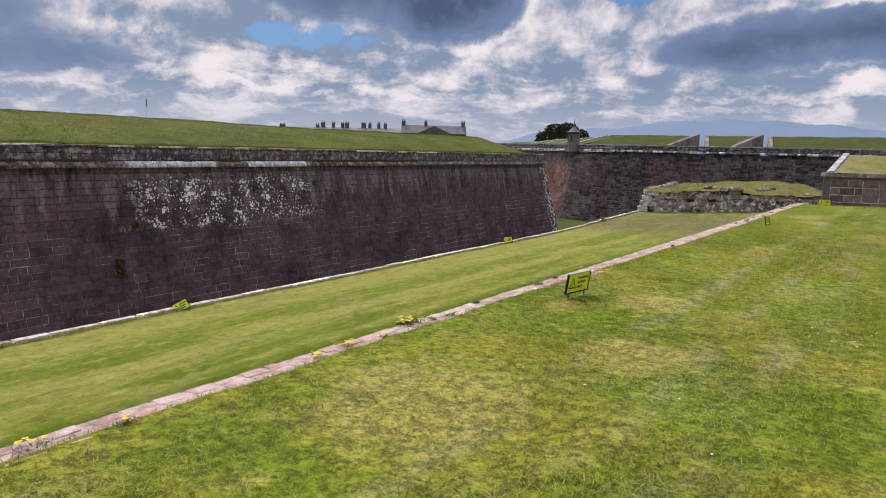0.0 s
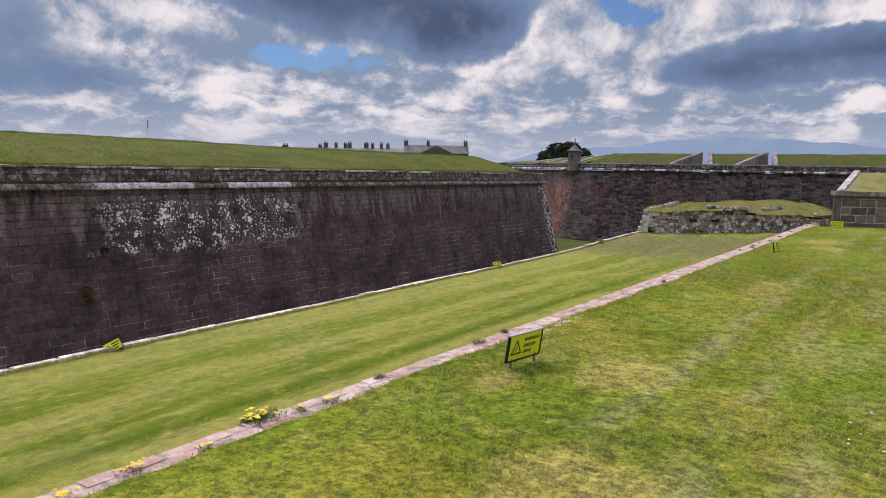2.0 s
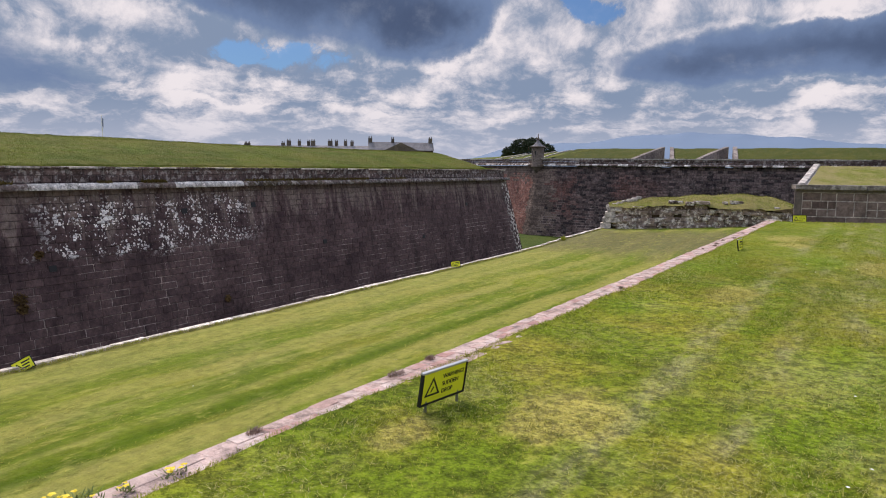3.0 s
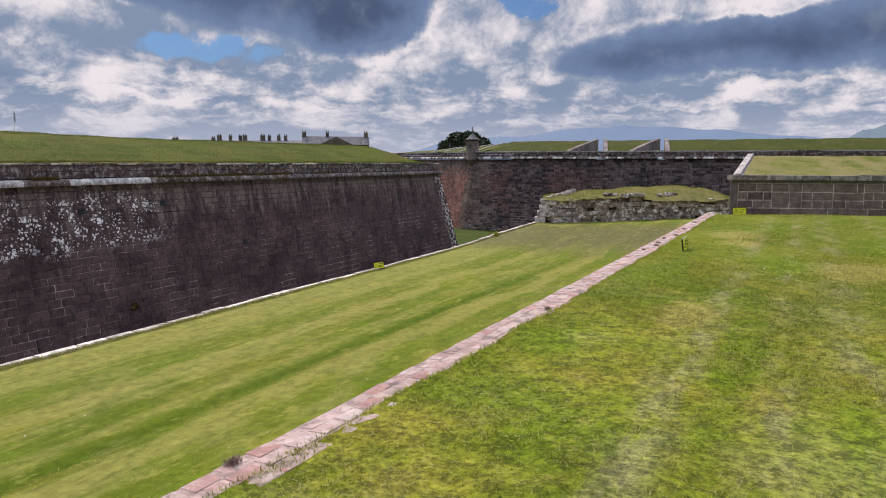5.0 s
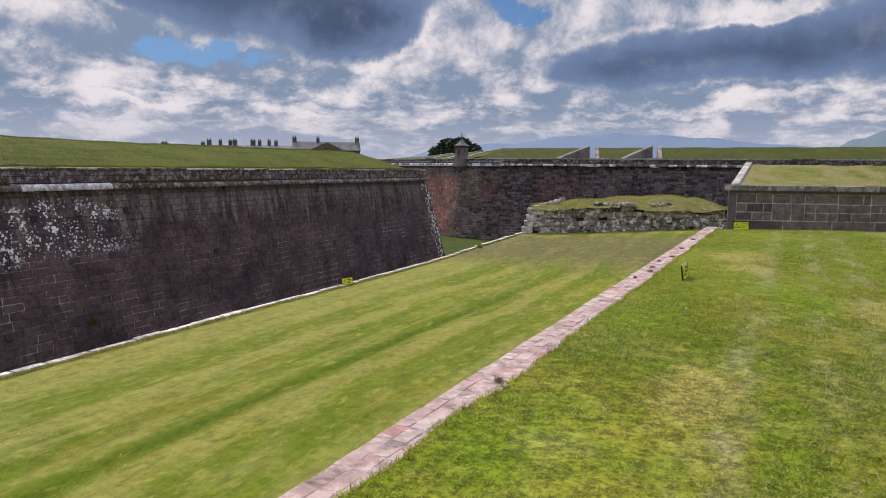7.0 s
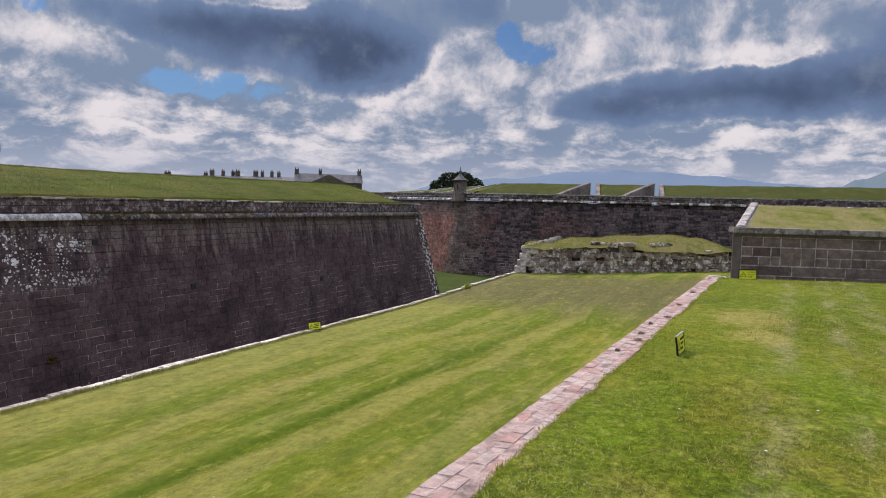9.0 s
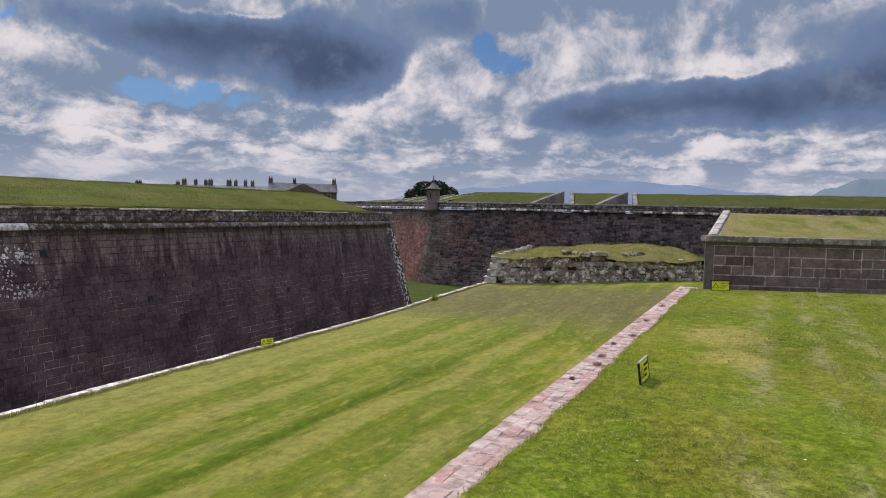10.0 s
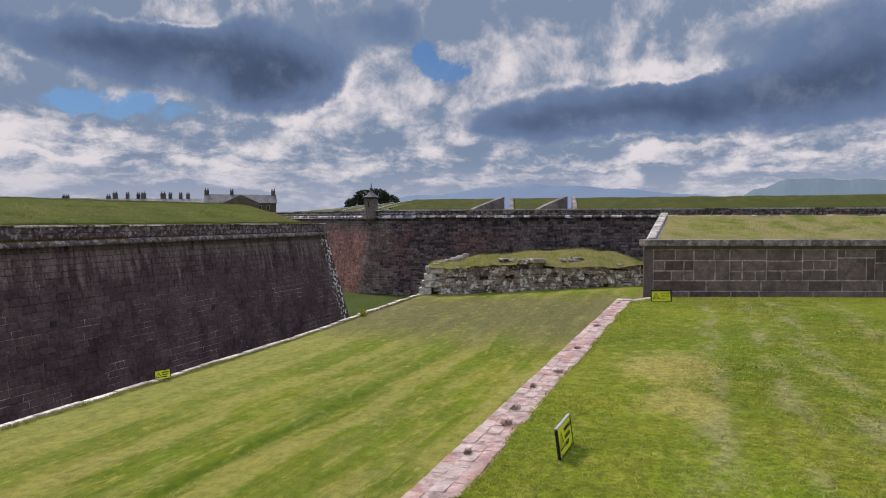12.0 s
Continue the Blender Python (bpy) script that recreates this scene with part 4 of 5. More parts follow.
while u < BLEN:
    w = brng.uniform(1.0, 1.9)
    part("coping_stone", box_bm(u + 0.012, u + w - 0.012, BTOP - 0.06, BTOP + 0.15, -0.55, 0.13, 0.02, BF), TRAVCOPE, trav)
    u += w
slope_up = Vector((SIDE.x * BDEEP, SIDE.y * BDEEP, 0.85))
CS = plane_frame(B0 + Vector((0, 0, BTOP + 0.02)) + BD * 0.2, slope_up, -BD + Vector((0, 0, 0.0)))
u = 0.5
while u < 4.6:
    part("side_coping", box_bm(u + 0.01, u + 1.0, -0.12, 0.2, -0.16, 0.10, 0.03, CS), COPING, trav)
    u += 1.02


def trav_top(u, v):
    p = B0 + BD * (0.42 + u * (BLEN - 0.5)) + SIDE * (0.56 + v * (BDEEP - 0.56))
    return (p.x, p.y, BTOP + 0.15 + 0.85 * v + 0.05 * wave(p.x, p.y, 0.9, 3) + 0.03 * wave(p.x, p.y, 3.0, 5))


tt = grid_object("traverse_turf", steps(0, 1, 110), steps(0, 1, 22), trav_top, STRAWBANK)
tagged(tt, "dry yellowish turf on top of the breastwork", "grass bank", kind="structure")

# ---------- ruined rubble wall with a turf mound ----------
R0, R1 = Vector((-12.15, 33.3, 0)), Vector((-0.6, 37.5, 0))
RD = (R1 - R0).normalized()
RLEN = (R1 - R0).length
RNV = Vector((RD.y, -RD.x, 0))
ruin = thing("wall_ruin", "low ruined rubble wall whitened by lichen, turf on top", "wall", kind="structure")


def ruin_base(s):
    return terrace_z(R0.x + RD.x * s, R0.y + RD.y * s) - 0.05


def ruin_top(s):
    return -0.62 - 0.10 * math.sin(s * 0.9) + 0.05 * math.sin(s * 2.3) - 0.25 * smooth01((s - 10.5) / 2) - 0.15 * smooth01((1.8 - s) / 1.8)


rr = random.Random(21)
stone_meshes = []
for k in range(10):
    bm = bmesh.new()
    bmesh.ops.create_cube(bm, size=1.0)
    bmesh.ops.subdivide_edges(bm, edges=bm.edges[:], cuts=2, use_grid_fill=True)
    for v in bm.verts:
        q = v.co.copy()
        n_out = sum(1 for c in q if abs(c) > 0.45)
        q *= {3: 0.90, 2: 0.965}.get(n_out, 1.0)
        v.co = q + Vector((noise.noise(q * 2.5 + Vector((k * 7, 0, 0))), noise.noise(q * 2.5 + Vector((0, k * 5, 0))), noise.noise(q * 2.5 + Vector((0, 0, k * 3))))) * 0.13
    me = bpy.data.meshes.new("rubble_stone")
    bm.to_mesh(me)
    bm.free()
    me.materials.append(RUBBLE)
    stone_meshes.append(me)
rot = Matrix((RD, RNV, (0, 0, 1))).transposed().to_4x4()
rough_wall = []
for s in steps(0.6, RLEN, 40):
    p = R0 + RD * s - RNV * 0.06
    rough_wall += [(p.x, p.y, -3.2), (p.x, p.y, ruin_top(s) - 0.03)]
mesh_object("earth_core", rough_wall, [(2 * i, 2 * i + 2, 2 * i + 3, 2 * i + 1) for i in range(40)], SOIL, ruin)
z = 0.0
count = 0
while z < 1.9 and count < 290:
    h = rr.uniform(0.17, 0.32)
    s = 0.8 + rr.uniform(0, 0.3)
    while s < RLEN:
        w = rr.choice((rr.uniform(0.25, 0.55), rr.uniform(0.5, 1.25)))
        zz = ruin_base(s + w / 2) + z + h / 2
        if zz + h * 0.4 < ruin_top(s + w / 2) + rr.uniform(-0.05, 0.08) and rr.random() > 0.02:
            ob = new("rubble_stone", stone_meshes[rr.randrange(10)])
            ob.parent = ruin
            p = R0 + RD * (s + w / 2) + RNV * rr.uniform(-0.10, 0.04)
            ob.matrix_basis = Matrix.Translation((p.x, p.y, zz)) @ rot @ pose(0, 0, 0, rr.uniform(-3, 3), rr.uniform(-4, 4), rr.uniform(-5, 5)) @ Matrix.Diagonal((w * 1.02, rr.uniform(0.3, 0.45), h * 1.02, 1))
            count += 1
        s += w
    z += h
# dressed quoins on the ditch end, stepping back up the bank
for i in range(5):
    w = 0.55 if i % 2 else 0.8
    zb = -2.55 + i * 0.36
    p = R0 + RD * (0.0 + i * 0.13)
    part("quoin_stone", box_bm(-0.1, w, -0.5, 0.27, zb, zb + 0.35, 0.03, Matrix.Translation((p.x, p.y, 0)) @ rot), COPING, ruin)
for i in range(7):
    p = R0 + RD * (0.55 + i * 0.33) - RNV * (0.3 + i * 0.45)
    part("bank_coping", box_bm(-0.2, 0.2, -0.3, 0.2, -1.0 + i * 0.07, -0.70 + i * 0.08, 0.05, Matrix.Translation((p.x, p.y, 0)) @ rot), COPING, ruin)


def mound_at(u, v):
    s = 0.55 + u * (RLEN + 0.95)
    p = R0 + RD * s - RNV * (-0.33 + v * 5.7)
    edge = ruin_top(min(s, RLEN)) + 0.04
    hump = 0.40 * smooth01((s - 1.0) / 8.5) * smooth01((RLEN + 0.6 - s) / 4.0) + 0.27 * smooth01((s - 0.5) / 1.5) * smooth01((RLEN + 0.3 - s) / 2)
    z = edge + hump * math.sin(min(1.0, v * 1.15) * math.pi / 2) * 0.95 - 1.6 * smooth01((v - 0.6) / 0.4)
    z += (0.14 * math.exp(-((s - 8.8) / 1.7) ** 2) - 0.10 * math.exp(-((s - 5.0) / 2.0) ** 2)) * smooth01(v * 3)
    z += 0.06 * wave(p.x, p.y, 1.1, 4) + 0.04 * wave(p.x, p.y, 3.5, 8) - 0.12 * smooth01((0.07 - v) / 0.07) * (1 + 0.5 * wave(p.x, p.y, 1.3, 3) + 0.5 * wave(p.x, p.y, 4.1, 6))
    return (p.x, p.y, z)


mound = grid_object("ruin_turf", steps(0, 1, 90), steps(0, 1, 36), mound_at, DRYBANK)
tagged(mound, "hummocky yellow-green turf on the ruined wall", "grass bank", kind="structure")
for s, v, w in ((4.6, 0.10, 0.85), (6.1, 0.04, 0.95), (7.6, 0.16, 0.3), (8.3, 0.16, 0.75), (5.4, 0.02, 0.5)):
    q = mound_at((s - 0.55) / (RLEN + 0.95), v)
    ob = new("turf_stone", stone_meshes[int(s) % 10])
    ob.parent = ruin
    ob.matrix_basis = Matrix.Translation((q[0], q[1], q[2] + 0.04)) @ rot @ pose(0, 0, 0, 0, rr.uniform(-6, 6), 0) @ Matrix.Diagonal((w, 0.4, 0.22, 1))

# ---------- kerb along the ditch ----------
kerb = thing("kerb_ditch", "pale weathered kerb stones along the ditch edge", "kerb", kind="structure")
krng = random.Random(31)
y = -30.0
while y < 33.0:
    w = krng.uniform(0.7, 1.25)
    zt = terrace_z(kerb_x(y), y + w / 2) + 0.06
    jx = krng.uniform(-0.02, 0.02)
    bm = box_bm(-0.34 + jx, -0.11 + jx + krng.uniform(-0.05, 0.04), 0.01, w - 0.012, -0.22, krng.uniform(-0.012, 0.012), 0.02, Matrix.Translation((kerb_x(y + w / 2) + 0.34, y, zt)) @ pose(0, 0, 0, 0, 0, 1.4))
    part("kerb_stone", bm, KERB if krng.random() < 0.75 else COPING, kerb)
    y += w
cw = []
for yy in steps(-60, 40, 20):
    cw += [(kerb_x(yy) + 0.03, yy, GROUND_Z - 0.1), (kerb_x(yy) + 0.03, yy, terrace_z(kerb_x(yy), yy) - 0.13),
           (kerb_x(yy) + 0.42, yy, terrace_z(kerb_x(yy), yy) - 0.13)]
cs = mesh_object("wall_counterscarp", cw, [f for i in range(20) for f in ((3 * i, 3 * i + 1, 3 * i + 4, 3 * i + 3), (3 * i + 1, 3 * i + 2, 3 * i + 5, 3 * i + 4))], MORTAR)
tagged(cs, "dark stone retaining wall of the ditch", "wall", kind="structure")

# ---------- brick-topped retaining wall at the lawn's edge ----------
edge = thing("wall_brick_edge", "worn pink brick top of a retaining wall", "wall", kind="structure")
rv = []
for yy in steps(-60, 24, 84):
    rv += [(0.01, yy, -3.0), (0.01, yy, strip_z(yy) - 0.004), (0.33, yy, strip_z(yy) - 0.004), (0.62, yy, strip_z(yy) - 0.12)]
mesh_object("wall_core", rv, [(4 * i + k, 4 * i + k + 1, 4 * i + k + 5, 4 * i + k + 4) for i in range(84) for k in range(3)], BEDDING, edge)
erng = random.Random(41)
temps = []
for k in range(8):
    t = stone_template(400 + k, 0.05, 0.05)
    me = bpy.data.meshes.new("brick")
    me.from_pydata([tuple(v) for v in t], [], STONE_FACES)
    me.materials.append(BRICK)
    temps.append((t, me))
verts, faces, count = [], [], 0
for lane, (a, b) in enumerate(((0.0, 0.112), (0.112, 0.224), (0.224, 0.336))):
    y = -40.0 + 0.08 * lane
    while y < 14.7:
        w = 0.222 + erng.uniform(-0.012, 0.012)
        if erng.random() < 0.12:
            w = 0.11
        t, me = temps[erng.randrange(8)]
        ce = ((a + b) / 2 + erng.uniform(-0.004, 0.004), y + w / 2, strip_z(y) + erng.uniform(-0.004, 0.003))
        m = Matrix.Translation(ce) @ pose(0, 0, 0, erng.uniform(-0.6, 0.6), erng.uniform(-1, 1), erng.uniform(-1, 1)) @ Matrix.Diagonal((b - a - 0.010, w - 0.012, 0.065, 1))
        if -9.0 < y < 9.0 and count < 300 and erng.random() > 0.03:
            ob = new("brick", me)
            ob.parent = edge
            ob.matrix_basis = m
            count += 1
        elif erng.random() > 0.03:
            o = len(verts)
            verts.extend(m @ Vector(v) for v in t)
            faces.extend(tuple(q + o for q in f) for f in STONE_FACES)
        y += w
part("end_stone", box_bm(0.0, 0.42, 14.7, 15.0, -0.2, 0.02, 0.02), COPING, edge)
mesh_object("brickwork", verts, faces, BRICK, edge)["kind"] = "stuff"


# ---------- warning signs ----------
def lettering(words, size, parent, mat, m):
    cu = bpy.data.curves.new("lettering", "FONT")
    cu.body, cu.size, cu.extrude = words, size, 0.0012
    tmp = bpy.data.objects.new("lettering", cu)
    scene.collection.objects.link(tmp)
    bpy.context.view_layer.update()
    me = bpy.data.meshes.new_from_object(tmp.evaluated_get(bpy.context.evaluated_depsgraph_get()))
    bpy.data.objects.remove(tmp)
    me.materials.clear()
    me.materials.append(mat)
    ob = new("lettering", me)
    ob.parent = parent
    ob.matrix_basis = m
    return ob


def warning_sign(m, w, h, leg, lean, label, text=True, f=0.018, top=None):
    """Board in its local x-z plane facing -y, leaning back."""
    t = thing("warning_sign", label, "sign", "yellow drop warning signs", m=m)
    tilt = pose(0, 0, leg, -lean)
    part("board", box_bm(-w / 2, w / 2, -0.006, 0.006, 0, h, 0.0, tilt), YELLOW, t, "yellow warning board")
    for nm, b in (("frame_bar", (-w / 2 - f, w / 2 + f, -f, f, -f, 0)), ("frame_bar", (-w / 2 - f, w / 2 + f, -f, f, h, h + f)),
                  ("frame_bar", (-w / 2 - f, -w / 2, -f, f, 0, h)), ("frame_bar", (w / 2, w / 2 + f, -f, f, 0, h))):
        part(nm, box_bm(*b, 0.002, tilt), (top or BLACK) if b[4] == h else BLACK, t)
    for x in (-w * 0.38, w * 0.38):
        part("leg", box_bm(x - 0.008, x + 0.008, -0.008, 0.008, -0.12, leg + 0.02, 0.002), STEEL, t)
    face = tilt @ pose(0, -0.0075, 0, 90)
    bm = bmesh.new()
    c, r0, r1 = Vector((-w * 0.27, h * 0.42)), h * 0.42, h * 0.29
    out = [Vector((c.x + r0 * math.sin(a), c.y + r0 * math.cos(a))) for a in (0, 2.0944, 4.18879)]
    inn = [Vector((c.x + r1 * math.sin(a), c.y + r1 * math.cos(a))) for a in (0, 2.0944, 4.18879)]
    vo = [bm.verts.new((p.x, p.y, 0)) for p in out]
    vi = [bm.verts.new((p.x, p.y, 0)) for p in inn]
    for k in range(3):
        bm.faces.new((vo[k], vo[(k + 1) % 3], vi[(k + 1) % 3], vi[k]))
    bm.faces.new([bm.verts.new((c.x + dx * h, c.y + dy * h, 0)) for dx, dy in ((-0.10, -0.08), (-0.06, -0.10), (0.08, 0.06), (0.03, 0.10))])
    bmesh.ops.transform(bm, matrix=face, verts=bm.verts)
    part("warning_triangle", bm, INK_AND_DARK, t)
    if text:
        for k, s in enumerate(("WARNING!", "SUDDEN", "DROP")):
            lettering(s, h * 0.205, t, INK_AND_DARK, face @ pose(-w * 0.05, h * (0.68 - 0.25 * k), 0.0))
    else:
        for k in range(3):
            part("text_bar", box_bm(-w * 0.04, w * (0.42 - 0.06 * k), h * (0.68 - 0.25 * k), h * (0.80 - 0.25 * k), 0.0, 0.001, 0, face), INK_AND_DARK, t)
    return t


warning_sign(pose(0.735, -6.02, lawn_z(0.7, -6.02) + 0.0, 0, 0, 82), 0.42, 0.205, 0.085, -9, "yellow drop warning sign in a black frame on the lawn", f=0.013, top=PALE_BAR)
warning_sign(pose(0.785, 4.925, lawn_z(0.8, 4.92) + 0.015, 0, 0, 88), 0.39, 0.20, 0.012, 8, "yellow drop warning sign standing edgewise beside the bricks", f=0.011, top=PALE_BAR)
warning_sign(pose(0.88, 15.35, lawn_z(0.9, 15.35), 0, -2, 6), 0.38, 0.215, 0.03, 8, "yellow drop warning sign at the end of the brick edge", f=0.022)
warning_sign(pose(-10.98, -2.86, terrace_z(-11, -2.93) + 0.0, 0, -27, 58), 0.36, 0.23, 0.0, 24, "yellow drop warning sign tipped back on the kerb", False)
warning_sign(pose(kerb_x(14.2) + 0.22, 14.2, terrace_z(-11, 14.2) + 0.02, 0, -6, 40), 0.36, 0.22, 0.03, 14, "yellow drop warning sign on the kerb", False)


# ---------- buildings inside the fort ----------
def house(m, length, depth, eaves, ridge, chimneys, pediment, label, group="barrack houses"):
    t = thing("barrack_house", label, "house", group, m=m)
    part("wall", box_bm(-length / 2, length / 2, 0, depth, 0, eaves), HOUSE, t)
    L, o = length / 2 + 0.3, 0.4
    mesh_object("roof", [(-L, -o, eaves), (L, -o, eaves), (L, depth + o, eaves), (-L, depth + o, eaves), (-L, depth / 2, ridge), (L, depth / 2, ridge)],
                [(0, 1, 5, 4), (2, 3, 4, 5), (1, 2, 5), (3, 0, 4), (3, 2, 1, 0)], SLATE, t)
    if pediment:
        p = pediment
        gz = eaves + (ridge - eaves) * 0.92
        mesh_object("pediment", [(-p, -1.2, eaves - 2), (p, -1.2, eaves - 2), (p, -1.2, eaves), (0, -1.2, gz), (-p, -1.2, eaves), (-p, 0.2, eaves - 2), (p, 0.2, eaves - 2),
                                 (p, 0.2, eaves), (0, depth / 2, gz), (-p, 0.2, eaves)],
                    [(0, 1, 2, 3, 4), (1, 6, 7, 2), (0, 4, 9, 5), (2, 7, 8, 3), (4, 3, 8, 9)], HOUSE, t)
    for x, wd, hh in chimneys:
        c = part("chimney", box_bm(x - wd / 2, x + wd / 2, depth / 2 - 0.5, depth / 2 + 0.5, ridge - 1.2, ridge + hh, 0.04), HOUSE, t)
        for dx in (-wd * 0.28, wd * 0.28):
            bm = bmesh.new()
            bmesh.ops.create_cone(bm, cap_ends=True, segments=8, radius1=0.22, radius2=0.16, depth=0.8, matrix=Matrix.Translation((x + dx, depth / 2, ridge + hh + 0.35)))
            part("chimney_pot", bm, BARK, c)
    for i in range(int(length / 3)):
        x = -length / 2 + 1.6 + i * 3
        win = part("window", box_bm(x - 0.55, x + 0.55, -0.05, 0.05, eaves - 2.6, eaves - 0.8), COPING, t)
        part("pane", box_bm(x - 0.45, x + 0.45, -0.07, -0.05, eaves - 2.5, eaves - 0.9), INK_AND_DARK, win)
    return t


house(pose(-159.9, 216.4, 1.2, 0, 0, 38), 25.6, 9, 6.8, 10.1, [(-12.2, 1.6, 1.5), (-3.2, 1.2, 1.3), (12.0, 1.5, 1.6)], 6.5,
      "two-storey grey stone barrack house with a slate roof and pediment")
house(pose(-224, 226, 1.2, 0, 0, 24), 66, 9, 7.5, 9.6, [(-27.9, 1.2, 0.9), (-26.4, 1.2, 0.9), (-9.6, 1.6, 1.1), (-6.8, 1.9, 2.2), (-1.7, 1.3, 2.0), (2.8, 1.3, 1.9), (4.9, 1.9, 2.2), (13.1, 2.0, 2.2), (16.1, 1.3, 2.0), (20.4, 1.3, 2.1), (23.5, 1.4, 1.9)], 0, "long slate-roofed barrack row with many chimneys")


def tree(m):
    t = thing("tree", "dark spreading evergreen tree behind the bastion", "tree", m=m)
    bm = bmesh.new()
    bmesh.ops.create_cone(bm, cap_ends=True, segments=10, radius1=0.5, radius2=0.3, depth=4.0, matrix=Matrix.Translation((0, 0, 2.0)))
    r = random.Random(5)
    for k in range(7):
        a = k * 0.9
        q = Matrix.Translation((0, 0, 3.2)) @ Euler((r.uniform(0.5, 1.1), 0, a)).to_matrix().to_4x4() @ Matrix.Translation((0, 0, 2.0))
        bmesh.ops.create_cone(bm, cap_ends=True, segments=6, radius1=0.2, radius2=0.06, depth=4.2, matrix=q)
    part("trunk", bm, BARK, t)
    lobes = [(-3.6, 0, 4.6, 2.2, 1.7), (-1.6, 0.5, 6.3, 2.4, 1.9), (0.8, -0.4, 6.6, 2.3, 1.8), (3.0, 0.3, 5.2, 2.3, 1.7), (4.6, 0, 3.9, 1.5, 1.2), (-4.6, 0.2, 3.4, 1.5, 1.2), (0, 0, 4.6, 3.4, 1.8)]
    vs, fs = [], []
    for i in range(9000):
        cx, cy, cz, rx, rz = lobes[r.randrange(len(lobes))]
        d = Vector((r.gauss(0, 1), r.gauss(0, 1), r.gauss(0, 1))).normalized() * (r.uniform(0.4, 1.0) ** 0.5) * r.uniform(0.9, 1.12)
        c = Vector((cx + d.x * rx, cy + d.y * rx, cz + d.z * rz))
        e = Euler((r.uniform(0, 6), r.uniform(0, 6), r.uniform(0, 6))).to_matrix()
        s = r.uniform(0.12, 0.3)
        o = len(vs)
        vs += [c + e @ Vector((-s, -s * 0.5, 0)), c + e @ Vector((s, -s * 0.4, 0)), c + e @ Vector((0.2 * s, s, 0.3 * s))]
        fs.append((o, o + 1, o + 2))
    mesh_object("crown", vs, fs, TREELEAF, t)


tree(pose(-74.8, 155.2, 1.0, 0, 0, 20) @ Matrix.Diagonal((1.22, 1.2, 1.0, 1)))

# flagpole beyond the rampart
fp = thing("flagpole", "white flagpole with a small dark flag", "flagpole", m=pose(-184, 106, 1.2))
bm = bmesh.new()
bmesh.ops.create_cone(bm, cap_ends=True, segments=10, radius1=0.16, radius2=0.09, depth=13.5, matrix=Matrix.Translation((0, 0, 6.75)))
part("pole", bm, POLE, fp)
bm = bmesh.new()
bmesh.ops.create_uvsphere(bm, u_segments=8, v_segments=6, radius=0.18, matrix=Matrix.Translation((0, 0, 13.6)))
part("truck", bm, POLE, fp)
fl = grid_object("flag", steps(0, 1, 8), steps(0, 1, 6), lambda u, v: (0.1 + 0.75 * u, 0.25 * math.sin(u * 5), 12.9 - 2.2 * v - 0.7 * u), FLAG, fp)


# ---------- hills on the horizon ----------
def hills(name, dist, prof, mat, label, seed):
    us = steps(0, 1, 240)
    def ridge(u):
        k = u * (len(prof) - 1)
        i = min(int(k), len(prof) - 2)
        f = smooth01(k - i)
        az = prof[0][0] + (prof[-1][0] - prof[0][0]) * u
        return az, (prof[i][1] * (1 - f) + prof[i + 1][1] * f)
    def at(u, v):
        az, el = ridge(u)
        a = radians(az)
        d = dist * (1 + 0.25 * v)
        h = dist * el * v ** 0.8
        h *= 1 + 0.06 * noise.noise((az * 0.5, v * 3, seed)) + 0.02 * noise.noise((az * 4, v * 5, seed))
        return (d * math.sin(a), d * math.cos(a), h * 1.27)
    ob = grid_object(name, us, steps(0, 1, 8), at, mat)
    return tagged(ob, label, "hills", kind="structure")


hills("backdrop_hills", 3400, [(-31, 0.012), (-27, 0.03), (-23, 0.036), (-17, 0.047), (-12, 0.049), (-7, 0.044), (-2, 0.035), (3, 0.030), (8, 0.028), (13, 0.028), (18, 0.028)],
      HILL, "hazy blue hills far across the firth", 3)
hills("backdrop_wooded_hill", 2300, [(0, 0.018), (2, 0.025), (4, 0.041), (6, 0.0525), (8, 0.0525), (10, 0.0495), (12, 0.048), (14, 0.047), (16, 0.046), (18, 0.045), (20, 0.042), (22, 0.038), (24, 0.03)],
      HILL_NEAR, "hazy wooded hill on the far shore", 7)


# ---------- grass, flowers and weeds ----------
def blade_mesh(name, px, py, pz, height, width, lean, mat, label, rs):
    """Single-triangle blades at the given roots."""
    n = len(px)
    b = rs.uniform(0, 2 * np.pi, n)
    a = b + np.pi / 2 + rs.normal(0, 0.35, n)
    root = np.stack([px, py, pz], 1)
    side = np.stack([np.cos(a) * width, np.sin(a) * width, np.zeros(n)], 1)
    tip = root + np.stack([np.cos(b) * height * lean, np.sin(b) * height * lean, height * np.sqrt(np.maximum(0.05, 1 - np.minimum(lean, 0.95) ** 2))], 1)
    v = np.stack([root - side, root + side, tip], 1).reshape(-1, 3)
    me = bpy.data.meshes.new(name)
    me.vertices.add(3 * n)
    me.vertices.foreach_set("co", v.ravel())
    me.loops.add(3 * n)
    me.loops.foreach_set("vertex_index", np.arange(3 * n, dtype=np.int32))
    me.polygons.add(n)
    me.polygons.foreach_set("loop_start", np.arange(0, 3 * n, 3, dtype=np.int32))
    me.update(calc_edges=True)
    me.materials.append(mat)
    return tagged(new(name, me), label, "grass", kind="stuff")


rs = np.random.RandomState(8)


def scatter(n, x0, x1, y0, y1, keep):
    x, y = rs.uniform(x0, x1, n), rs.uniform(y0, y1, n)
    k = rs.uniform(0, 1, n) < keep(x, y)
    return x[k], y[k]


